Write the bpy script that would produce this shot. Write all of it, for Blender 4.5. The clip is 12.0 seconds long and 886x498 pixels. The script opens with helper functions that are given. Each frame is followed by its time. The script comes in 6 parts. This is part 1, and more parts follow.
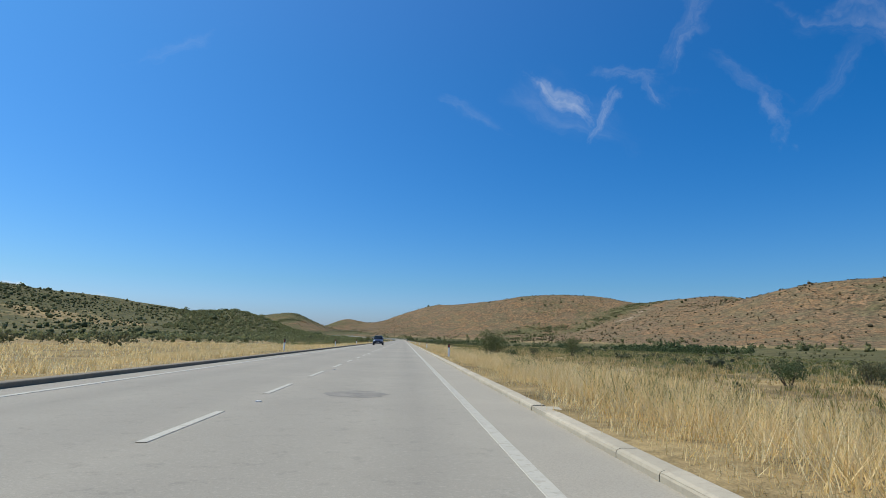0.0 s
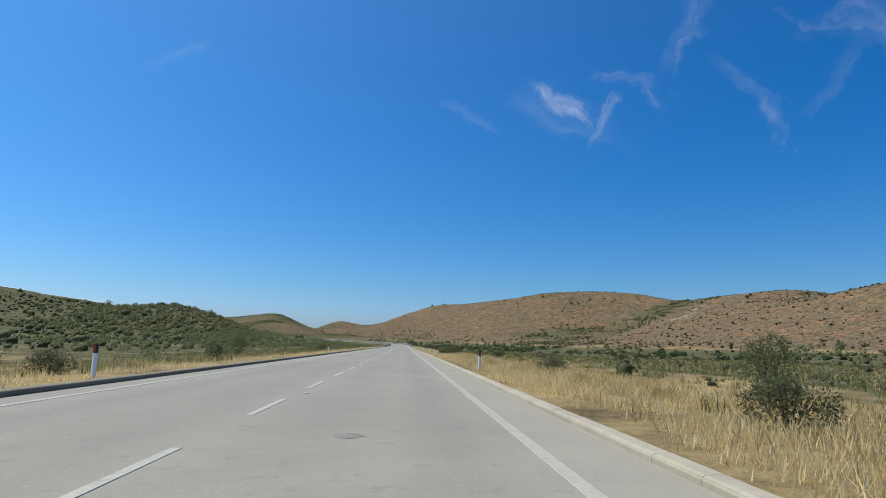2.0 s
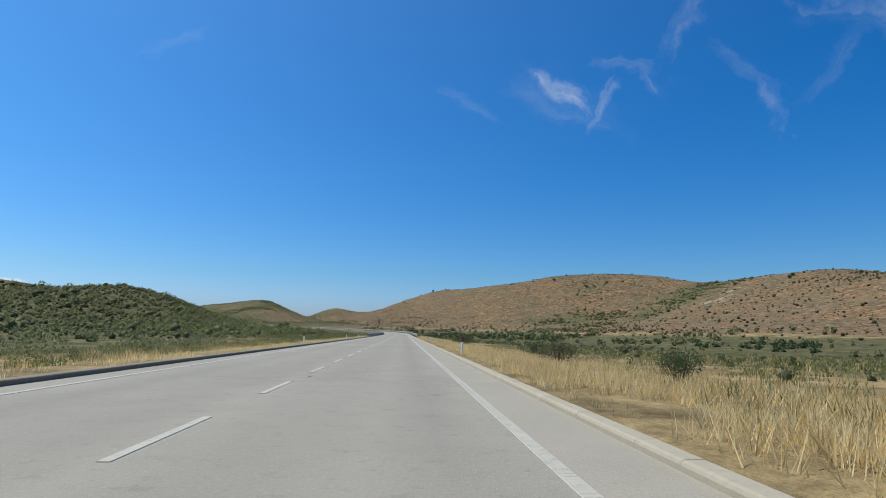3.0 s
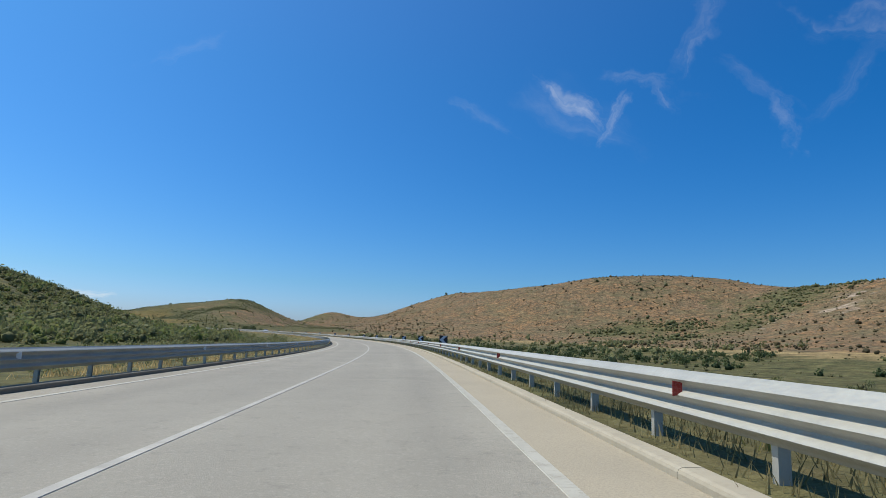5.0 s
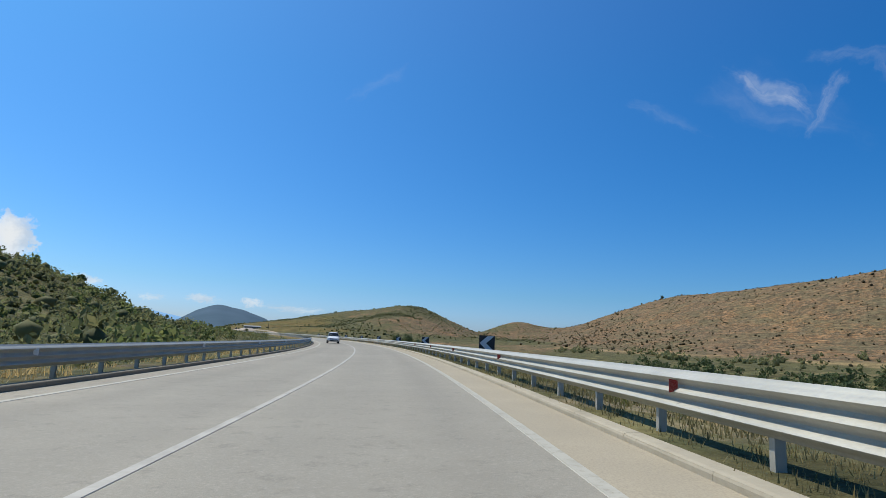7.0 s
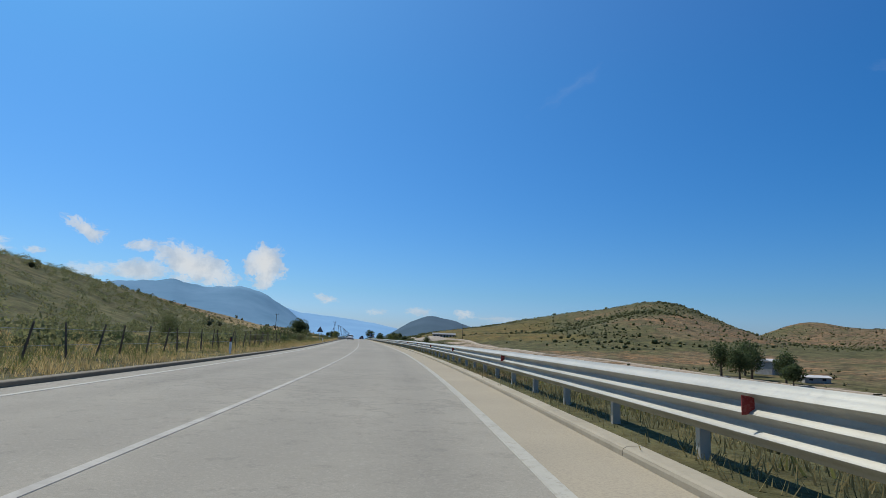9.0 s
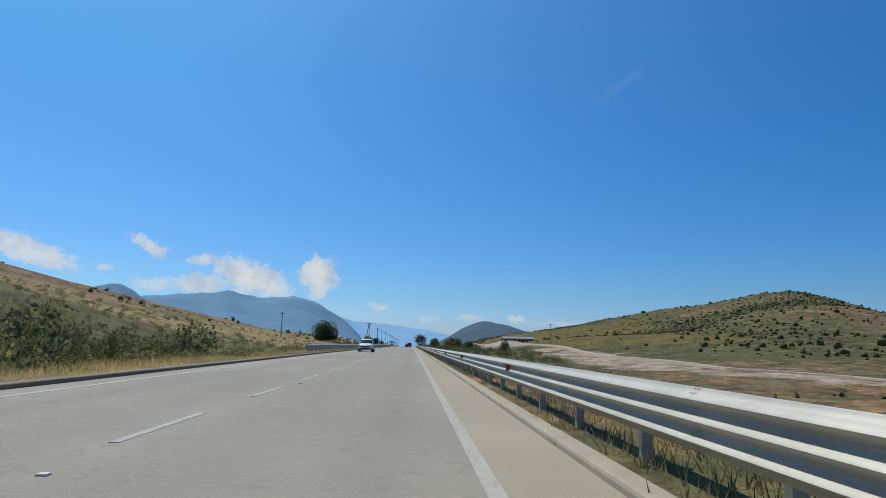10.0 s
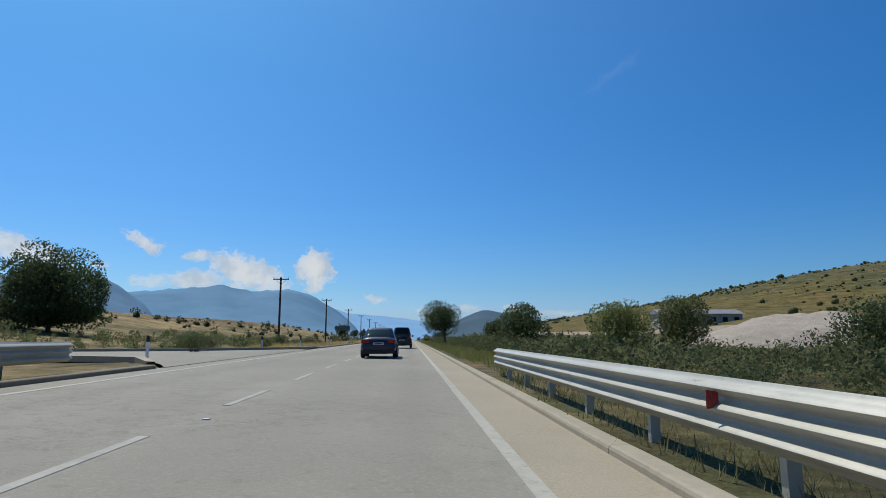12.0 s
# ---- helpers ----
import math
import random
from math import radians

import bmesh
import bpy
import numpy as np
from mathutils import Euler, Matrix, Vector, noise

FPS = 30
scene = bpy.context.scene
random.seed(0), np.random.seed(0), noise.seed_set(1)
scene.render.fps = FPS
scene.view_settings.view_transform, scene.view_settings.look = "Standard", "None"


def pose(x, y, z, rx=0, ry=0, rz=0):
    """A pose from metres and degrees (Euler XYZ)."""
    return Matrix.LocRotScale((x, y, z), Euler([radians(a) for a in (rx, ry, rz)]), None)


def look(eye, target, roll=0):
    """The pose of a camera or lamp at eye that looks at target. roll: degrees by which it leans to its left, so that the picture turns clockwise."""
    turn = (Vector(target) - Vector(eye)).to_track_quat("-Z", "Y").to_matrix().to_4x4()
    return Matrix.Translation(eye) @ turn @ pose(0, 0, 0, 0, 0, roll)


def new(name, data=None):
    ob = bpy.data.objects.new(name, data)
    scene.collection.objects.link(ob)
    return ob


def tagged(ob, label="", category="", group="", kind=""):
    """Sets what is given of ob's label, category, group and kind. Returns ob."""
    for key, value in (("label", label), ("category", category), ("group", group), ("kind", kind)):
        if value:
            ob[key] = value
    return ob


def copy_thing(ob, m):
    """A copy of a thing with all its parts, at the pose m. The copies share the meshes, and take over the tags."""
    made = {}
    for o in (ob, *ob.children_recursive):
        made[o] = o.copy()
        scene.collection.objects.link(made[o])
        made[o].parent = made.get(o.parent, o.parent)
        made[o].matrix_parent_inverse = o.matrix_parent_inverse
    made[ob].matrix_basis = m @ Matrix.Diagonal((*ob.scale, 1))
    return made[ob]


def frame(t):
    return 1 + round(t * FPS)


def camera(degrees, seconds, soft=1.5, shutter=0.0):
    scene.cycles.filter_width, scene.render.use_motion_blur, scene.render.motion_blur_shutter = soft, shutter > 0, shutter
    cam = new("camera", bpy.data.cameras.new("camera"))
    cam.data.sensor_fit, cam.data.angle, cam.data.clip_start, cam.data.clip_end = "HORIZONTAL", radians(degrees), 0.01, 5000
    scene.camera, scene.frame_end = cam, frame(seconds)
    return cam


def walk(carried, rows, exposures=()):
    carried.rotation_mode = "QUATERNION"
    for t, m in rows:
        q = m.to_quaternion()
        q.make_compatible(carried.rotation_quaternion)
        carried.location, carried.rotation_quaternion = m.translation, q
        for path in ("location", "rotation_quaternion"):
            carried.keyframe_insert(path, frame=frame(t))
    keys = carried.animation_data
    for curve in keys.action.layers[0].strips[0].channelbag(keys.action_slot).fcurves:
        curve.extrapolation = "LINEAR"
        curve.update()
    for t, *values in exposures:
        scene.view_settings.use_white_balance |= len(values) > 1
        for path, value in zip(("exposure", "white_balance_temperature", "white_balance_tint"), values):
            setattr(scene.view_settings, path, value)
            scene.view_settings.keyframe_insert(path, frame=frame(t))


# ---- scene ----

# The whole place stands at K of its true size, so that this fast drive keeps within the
# camera's speed limit. Every length below is given in true metres and multiplied by K.
K = 0.35

cam = camera(72.97, 12.0, soft=0.7)
walk(cam, [
    (0.0, pose(-0.007, 0.000, 0.3850, 98.70, -1.40, -3.70)),
    (0.5, pose(-0.047, 19.250, 0.3850, 98.84, -1.27, -3.42)),
    (1.0, pose(-0.105, 38.500, 0.3850, 98.58, -1.30, -3.56)),
    (1.5, pose(-0.154, 57.750, 0.3850, 98.46, -1.68, -3.37)),
    (2.0, pose(-0.126, 77.000, 0.3850, 99.12, -1.25, -3.64)),
    (2.5, pose(-0.084, 96.250, 0.3850, 98.29, -1.07, -3.59)),
    (3.0, pose(-0.070, 115.500, 0.3850, 97.99, -0.90, -3.72)),
    (3.5, pose(-0.061, 134.750, 0.3850, 98.22, -1.21, -3.61)),
    (4.0, pose(-0.052, 154.000, 0.3919, 98.46, -1.53, -3.49)),
    (4.5, pose(-0.052, 173.250, 0.4259, 98.70, -1.84, -3.38)),
    (5.0, pose(-0.058, 192.500, 0.4875, 98.93, -2.15, -3.07)),
    (5.5, pose(-0.634, 211.733, 0.5781, 98.96, -3.30, -0.80)),
    (6.0, pose(-2.465, 230.875, 0.7128, 99.29, -3.47, 4.03)),
    (6.5, pose(-5.909, 249.797, 0.8870, 99.19, -3.10, 9.24)),
    (7.0, pose(-11.063, 268.325, 1.0970, 99.48, -2.73, 14.27)),
    (7.5, pose(-17.710, 286.370, 1.3358, 99.48, -2.95, 19.04)),
    (8.0, pose(-25.859, 303.790, 1.5884, 99.47, -2.72, 24.10)),
    (8.5, pose(-35.473, 320.450, 1.8547, 99.46, -2.49, 29.15)),
    (8.8, pose(-41.916, 330.031, 2.0209, 99.46, -2.35, 32.19)),
    (9.0, pose(-46.470, 336.237, 2.1347, 99.49, -2.16, 33.97)),
    (9.5, pose(-58.603, 351.181, 2.4230, 100.25, -2.26, 37.95)),
    (10.0, pose(-71.360, 365.599, 2.7012, 99.92, -1.13, 38.97)),
    (10.5, pose(-84.209, 379.932, 2.9723, 100.12, -0.09, 39.34)),
    (11.0, pose(-97.202, 394.137, 3.2422, 99.77, -0.14, 39.32)),
    (11.5, pose(-110.091, 408.436, 3.5032, 99.50, -0.13, 38.55)),
    (12.0, pose(-122.888, 422.816, 3.7552, 99.08, 0.03, 38.78)),
], exposures=[(0.0, 0.02), (5.0, 0.03), (7.0, -0.03), (8.8, -0.27), (12.0, -0.3)])

# ---- sky and sun ----
SUN_AZ, SUN_EL = 78.0, 59.0          # degrees to the left of the first heading, and above the horizon
world = bpy.data.worlds.new("sky")
world.use_nodes = True
scene.world = world
wn = world.node_tree


def wnode(kind, **values):
    n = wn.nodes.new(kind)
    for key, value in values.items():
        n.inputs[key].default_value = value
    return n


def wmath(op, a, b=None, clamp=False):
    n = wn.nodes.new("ShaderNodeMath")
    n.operation, n.use_clamp = op, clamp
    for i, v in enumerate((a, b)):
        if v is None:
            continue
        if isinstance(v, (int, float)):
            n.inputs[i].default_value = v
        else:
            wn.links.new(v, n.inputs[i])
    return n.outputs[0]


sky = wn.nodes.new("ShaderNodeTexSky")
sky.sky_type, sky.sun_disc = "NISHITA", False
sky.sun_elevation, sky.sun_rotation = radians(SUN_EL), radians(-SUN_AZ)
sky.altitude, sky.air_density, sky.dust_density, sky.ozone_density = 200, 1.0, 1.3, 3.5
tone = wnode("ShaderNodeHueSaturation", Saturation=1.4, Value=1.0)
wn.links.new(sky.outputs[0], tone.inputs["Color"])
tint = wn.nodes.new("ShaderNodeMix")
tint.data_type, tint.blend_type = "RGBA", "MULTIPLY"
tint.inputs["Factor"].default_value = 1.0
upness = wn.nodes.new("ShaderNodeSeparateXYZ")
wn.links.new(wn.nodes.new("ShaderNodeTexCoord").outputs["Generated"], upness.inputs[0])
fade = wn.nodes.new("ShaderNodeValToRGB")
fade.color_ramp.elements[0].position, fade.color_ramp.elements[0].color = 0.0, (0.80, 0.95, 1.55, 1)
fade.color_ramp.elements[1].position, fade.color_ramp.elements[1].color = 0.42, (0.33, 0.94, 1.16, 1)
low = fade.color_ramp.elements.new(0.09)
low.color = (0.62, 0.92, 1.2, 1)
wn.links.new(upness.outputs["Z"], fade.inputs[0])
wn.links.new(fade.outputs[0], tint.inputs["B"])
wn.links.new(tone.outputs[0], tint.inputs["A"])
way = wn.nodes.new("ShaderNodeTexCoord").outputs["Generated"]


def cloud_patch(az, el, wide, high, turn, noise_scale, stretch, low, up, strength, warp=(1.2, 1.0)):
    """A cloud mask round one direction of the sky (degrees left of +y, degrees up)."""
    a, e = radians(az), radians(el)
    mid = Vector((-math.sin(a) * math.cos(e), math.cos(a) * math.cos(e), math.sin(e)))
    right = Vector((math.cos(a), math.sin(a), 0))
    top = right.cross(mid)
    c, s = math.cos(radians(turn)), math.sin(radians(turn))
    ax, ay = c * right + s * top, -s * right + c * top
    out = []
    for axis in (ax, ay, mid):
        n = wn.nodes.new("ShaderNodeVectorMath")
        n.operation = "DOT_PRODUCT"
        wn.links.new(way, n.inputs[0])
        n.inputs[1].default_value = axis
        out.append(n.outputs["Value"])
    u = wmath("DIVIDE", out[0], radians(wide))
    v = wmath("DIVIDE", out[1], radians(high))
    bend = wnode("ShaderNodeTexNoise", Scale=1.1 * warp[1] / radians(wide), Detail=4.0, Roughness=0.6)
    wn.links.new(way, bend.inputs["Vector"])
    parts = wn.nodes.new("ShaderNodeSeparateColor")
    wn.links.new(bend.outputs["Color"], parts.inputs[0])
    u = wmath("ADD", u, wmath("MULTIPLY", wmath("SUBTRACT", parts.outputs[0], 0.5), warp[0]))
    v = wmath("ADD", v, wmath("MULTIPLY", wmath("SUBTRACT", parts.outputs[1], 0.5), warp[0] * 1.4))
    fall = wmath("SUBTRACT", 1.0, wmath("ADD", wmath("MULTIPLY", u, u), wmath("MULTIPLY", v, v)), True)
    front = wmath("GREATER_THAN", out[2], 0.0)
    co = wn.nodes.new("ShaderNodeCombineXYZ")
    wn.links.new(wmath("MULTIPLY", u, stretch), co.inputs[0])
    wn.links.new(v, co.inputs[1])
    co.inputs[2].default_value = az * 0.37
    tex = wnode("ShaderNodeTexNoise", Scale=noise_scale * 1.7, Detail=8.0, Roughness=0.66, Distortion=0.5)
    wn.links.new(co.outputs[0], tex.inputs["Vector"])
    rng = wn.nodes.new("ShaderNodeMapRange")
    rng.interpolation_type = "SMOOTHSTEP"
    wn.links.new(wmath("ADD", tex.outputs["Fac"], wmath("MULTIPLY", wmath("SUBTRACT", fall, 0.5), 0.42)), rng.inputs["Value"])
    rng.inputs["From Min"].default_value, rng.inputs["From Max"].default_value = low, up
    soft = wmath("MULTIPLY", wmath("MULTIPLY", rng.outputs[0], strength), wmath("POWER", fall, 0.5))
    return wmath("MULTIPLY", soft, front)


CLOUDS = [
    # az, el, wide, high, turn, noise scale, stretch, low, up, strength
    (-15.2, 22.3, 5.4, 1.5, -38, 0.9, 0.35, 0.30, 1.2, 0.5, (1.8, 1.2)), (-15.6, 22.0, 7.5, 3.4, -38, 0.7, 0.4, 0.33, 1.4, 0.17, (1.6, 0.9)), (-19.0, 21.4, 3.4, 0.8, 62, 0.9, 0.4, 0.30, 1.2, 0.36, (1.9, 1.3)),
    (-21.6, 23.9, 4.8, 1.0, -18, 0.8, 0.5, 0.33, 1.3, 0.2, (2.3, 1.3)), (-23.4, 22.8, 3.4, 0.9, -68, 0.8, 0.5, 0.33, 1.3, 0.2, (2.3, 1.3)), (-26.3, 27.0, 5.6, 1.5, 58, 0.8, 0.5, 0.33, 1.3, 0.27, (2.3, 1.3)),
    (-33.6, 19.4, 4.0, 1.3, -65, 0.8, 0.5, 0.33, 1.3, 0.2, (2.3, 1.3)), (-40.5, 25.0, 7.0, 2.0, -36, 0.9, 0.4, 0.33, 1.3, 0.24, (2.3, 1.2)), (-38.5, 22.0, 5.5, 1.0, 50, 0.9, 0.4, 0.33, 1.3, 0.12, (2.3, 1.2)),
    (-7.0, 21.0, 6.0, 0.8, -26, 0.8, 0.5, 0.33, 1.3, 0.15, (2.3, 1.3)), (-30.3, 23.8, 6.0, 0.9, -42, 0.8, 0.5, 0.33, 1.3, 0.14, (2.3, 1.3)), (22.2, 24.4, 4.4, 0.8, 32, 0.8, 0.5, 0.33, 1.3, 0.14, (2.3, 1.3)),
    (50.9, 6.9, 2.3, 2.1, 0, 1.5, 1.0, 0.34, 0.5, 1.0), (51.0, 5.2, 1.3, 0.5, 0, 1.5, 1.0, 0.4, 0.6, 0.8),
    (56.9, 6.4, 4.2, 1.9, -18, 1.7, 1.6, 0.36, 0.54, 0.95), (61.6, 5.7, 3.0, 1.1, 0, 1.6, 1.5, 0.36, 0.56, 0.85), (65.6, 8.7, 2.3, 0.8, -25, 1.7, 1.5, 0.38, 0.6, 0.85),
    (61.2, 7.8, 1.9, 0.7, 10, 1.7, 1.5, 0.4, 0.65, 0.75), (74.5, 7.5, 6.5, 1.3, -14, 1.6, 2.0, 0.36, 0.6, 0.85), (65.0, 5.4, 2.6, 0.8, 0, 1.6, 1.5, 0.4, 0.7, 0.6),
    (45.2, 4.3, 1.4, 0.5, -10, 1.6, 1.5, 0.38, 0.7, 0.7), (36.3, 3.4, 2.4, 0.5, 0, 1.6, 1.8, 0.4, 0.7, 0.6), (32.1, 3.3, 1.3, 0.6, 0, 1.6, 1.5, 0.38, 0.7, 0.65), (28.5, 3.0, 3.2, 0.5, 0, 1.6, 1.8, 0.4, 0.8, 0.55),
    (68.8, 6.6, 1.1, 0.4, 0, 1.6, 1.5, 0.4, 0.7, 0.7), (40.5, 3.2, 1.6, 0.4, 0, 1.6, 1.8, 0.4, 0.8, 0.5),
]
cover = None
for row in CLOUDS:
    c = cloud_patch(*row)
    cover = c if cover is None else wmath("MAXIMUM", cover, c)
cloud_mix = wn.nodes.new("ShaderNodeMix")
cloud_mix.data_type = "RGBA"
wn.links.new(cover, cloud_mix.inputs["Factor"])
# the sky brightens towards the sun
to_sun = wn.nodes.new("ShaderNodeVectorMath")
to_sun.operation = "DOT_PRODUCT"
wn.links.new(way, to_sun.inputs[0])
to_sun.inputs[1].default_value = (-math.sin(radians(SUN_AZ)) * math.cos(radians(SUN_EL)), math.cos(radians(SUN_AZ)) * math.cos(radians(SUN_EL)), math.sin(radians(SUN_EL)))
glow = wmath("ADD", wmath("MULTIPLY", to_sun.outputs["Value"], 0.22), 1.0)
haze = wn.nodes.new("ShaderNodeVectorMath")
haze.operation = "SCALE"
haze.inputs[0].default_value = (0.85, 0.98, 0.9)
wn.links.new(wmath("POWER", wmath("MAXIMUM", to_sun.outputs["Value"], 0.0), 1.6), haze.inputs["Scale"])
hazy = wn.nodes.new("ShaderNodeVectorMath")
wide_glow = wn.nodes.new("ShaderNodeVectorMath")
wide_glow.operation = "SCALE"
wn.links.new(tint.outputs["Result"], wide_glow.inputs[0])
wn.links.new(glow, wide_glow.inputs["Scale"])
wn.links.new(wide_glow.outputs[0], hazy.inputs[0])
wn.links.new(haze.outputs[0], hazy.inputs[1])
wn.links.new(hazy.outputs[0], cloud_mix.inputs["A"])
# soft grey hollows in the heaps of cloud
puff = wnode("ShaderNodeTexNoise", Scale=34.0, Detail=4.0, Roughness=0.6)
wn.links.new(way, puff.inputs["Vector"])
hollow = wn.nodes.new("ShaderNodeValToRGB")
hollow.color_ramp.elements[0].position, hollow.color_ramp.elements[0].color = 0.36, (0.68, 0.76, 0.85, 1)
hollow.color_ramp.elements[1].position, hollow.color_ramp.elements[1].color = 0.6, (0.93, 0.97, 1.0, 1)
wn.links.new(puff.outputs["Fac"], hollow.inputs[0])
white = wn.nodes.new("ShaderNodeVectorMath")
white.operation = "SCALE"
white.inputs["Scale"].default_value = 8.4
wn.links.new(hollow.outputs[0], white.inputs[0])
wn.links.new(white.outputs[0], cloud_mix.inputs["B"])
back = wn.nodes["Background"]
back.inputs["Strength"].default_value = 0.104
wn.links.new(cloud_mix.outputs["Result"], back.inputs["Color"])

sun = new("sun", bpy.data.lights.new("sun", "SUN"))
sun.data.energy, sun.data.angle, sun.data.color = 4.8, radians(0.53), (1.0, 0.95, 0.87)
_a, _e = radians(SUN_AZ), radians(SUN_EL)
sun.matrix_world = look((0, 0, 60), Vector((0, 0, 60)) - Vector((-math.sin(_a) * math.cos(_e), math.cos(_a) * math.cos(_e), math.sin(_e))))


# ---- materials ----
class Mat:
    """A node material; textures are laid out in true metres of the world."""

    def __init__(self, name, rough=0.8, metal=0.0, spec=0.3, colour=None):
        self.m = bpy.data.materials.new(name)
        self.m.use_nodes = True
        self.t = self.m.node_tree
        self.b = self.t.nodes["Principled BSDF"]
        self.b.inputs["Roughness"].default_value = rough
        self.b.inputs["Metallic"].default_value = metal
        self.b.inputs["Specular IOR Level"].default_value = spec
        if colour:
            self.b.inputs["Base Color"].default_value = (*colour, 1)
        geo = self.t.nodes.new("ShaderNodeNewGeometry")
        sc = self.t.nodes.new("ShaderNodeVectorMath")
        sc.operation = "SCALE"
        sc.inputs["Scale"].default_value = 1 / K
        self.t.links.new(geo.outputs["Position"], sc.inputs[0])
        self.pos, self.geo = sc.outputs[0], geo

    def put(self, socket, value):
        if hasattr(value, "is_output"):
            self.t.links.new(value, socket)
        elif isinstance(value, (tuple, list)) and len(value) == 3 and socket.type == "RGBA":
            socket.default_value = (*value, 1)
        else:
            socket.default_value = value

    def noise(self, scale, detail=4.0, rough=0.55, vec=None, stretch=None):
        n = self.t.nodes.new("ShaderNodeTexNoise")
        v = vec or self.pos
        if stretch:
            q = self.t.nodes.new("ShaderNodeVectorMath")
            q.operation = "MULTIPLY"
            self.t.links.new(v, q.inputs[0])
            q.inputs[1].default_value = stretch
            v = q.outputs[0]
        self.t.links.new(v, n.inputs["Vector"])
        n.inputs["Scale"].default_value, n.inputs["Detail"].default_value, n.inputs["Roughness"].default_value = scale, detail, rough
        return n.outputs["Fac"]

    def cells(self, scale, feature="F1"):
        n = self.t.nodes.new("ShaderNodeTexVoronoi")
        n.feature = feature
        self.t.links.new(self.pos, n.inputs["Vector"])
        n.inputs["Scale"].default_value = scale
        return n.outputs["Distance"]

    def ramp(self, fac, *stops):
        n = self.t.nodes.new("ShaderNodeValToRGB")
        self.t.links.new(fac, n.inputs[0])
        e = n.color_ramp.elements
        while len(e) < len(stops):
            e.new(0.5)
        for el, (p, c) in zip(e, stops):
            el.position = p
            el.color = (*c, 1) if isinstance(c, tuple) else (c, c, c, 1)
        return n.outputs[0]

    def mix(self, fac, a, b, how="MIX"):
        n = self.t.nodes.new("ShaderNodeMix")
        n.data_type, n.blend_type = "RGBA", how
        self.put(n.inputs["Factor"], fac)
        self.put(n.inputs["A"], a)
        self.put(n.inputs["B"], b)
        return n.outputs["Result"]

    def maths(self, op, a, b=0.0, clamp=False):
        n = self.t.nodes.new("ShaderNodeMath")
        n.operation, n.use_clamp = op, clamp
        self.put(n.inputs[0], a)
        self.put(n.inputs[1], b)
        return n.outputs[0]

    def attr(self, name):
        n = self.t.nodes.new("ShaderNodeAttribute")
        n.attribute_name = name
        sp = self.t.nodes.new("ShaderNodeSeparateColor")
        self.t.links.new(n.outputs["Color"], sp.inputs[0])
        return sp.outputs

    def vary(self, island=True):
        if island:
            return self.geo.outputs["Random Per Island"]
        return self.t.nodes.new("ShaderNodeObjectInfo").outputs["Random"]

    def colour(self, c):
        self.put(self.b.inputs["Base Color"], c)
        return self

    def rough(self, c):
        self.put(self.b.inputs["Roughness"], c)
        return self

    def bump(self, h, strength=0.3, dist=0.01):
        n = self.t.nodes.new("ShaderNodeBump")
        n.inputs["Strength"].default_value, n.inputs["Distance"].default_value = strength, dist * K
        self.t.links.new(h, n.inputs["Height"])
        self.t.links.new(n.outputs[0], self.b.inputs["Normal"])
        return self


def plain(name, c, rough=0.5, metal=0.0, spec=0.4, dirt=0.25, scale=6.0):
    """One colour with a little dirt and wear at two scales."""
    m = Mat(name, rough, metal, spec)
    f = m.ramp(m.noise(scale, 5, 0.6), (0.35, 0.0), (0.7, 1.0))
    g = m.noise(scale * 9, 3)
    dark = tuple(v * (1 - dirt) for v in c)
    base = m.mix(f, c, dark)
    base = m.mix(m.ramp(g, (0.5, 0.0), (0.8, 0.35)), base, tuple(v * (1 - dirt * 0.7) for v in c))
    m.colour(base)
    m.rough(m.ramp(g, (0.3, max(0.02, rough - 0.08)), (0.7, min(1.0, rough + 0.1))))
    return m.m


def asphalt_mat():
    """Sun-bleached asphalt: broad stains, darker wheel tracks, tar-filled cracks and a fine grain."""
    m = Mat("worn_asphalt", 0.85, 0, 0.25)
    big, mid = m.noise(0.11, 5, 0.6), m.noise(0.9, 6, 0.65)
    grain = m.noise(60, 3, 0.75)
    lane = m.t.nodes.new("ShaderNodeAttribute")
    lane.attribute_name = "lane"
    c = m.mix(m.ramp(big, (0.35, 0.0), (0.68, 1.0)), (0.27, 0.243, 0.19), (0.325, 0.292, 0.226))
    c = m.mix(m.ramp(mid, (0.42, 0.0), (0.75, 0.5)), c, (0.235, 0.212, 0.165))
    c = m.mix(m.maths("MULTIPLY", lane.outputs["Fac"], m.ramp(m.noise(0.25, 5, 0.6), (0.3, 0.25), (0.7, 0.75))), c, (0.205, 0.186, 0.148))
    c = m.mix(m.ramp(m.noise(3.2, 6, 0.75), (0.56, 0.0), (0.63, 0.4)), c, (0.17, 0.154, 0.122))
    c = m.mix(m.ramp(grain, (0.42, 0.0), (0.66, 0.4)), c, (0.17, 0.155, 0.122))
    c = m.mix(m.ramp(m.noise(21, 4, 0.75), (0.52, 0.0), (0.68, 0.35)), c, (0.40, 0.36, 0.29))
    crack = m.noise(0.5, 9, 0.72)
    c = m.mix(m.maths("MULTIPLY", m.ramp(crack, (0.485, 0.0), (0.5, 0.55), (0.515, 0.0)), m.ramp(m.noise(0.05, 3), (0.5, 0.0), (0.58, 1.0))), c, (0.14, 0.128, 0.102))
    m.colour(c)
    h = m.mix(0.35, m.ramp(grain, (0.3, 0.0), (0.7, 1.0)), m.cells(38))
    return m.bump(h, 0.35, 0.01).m


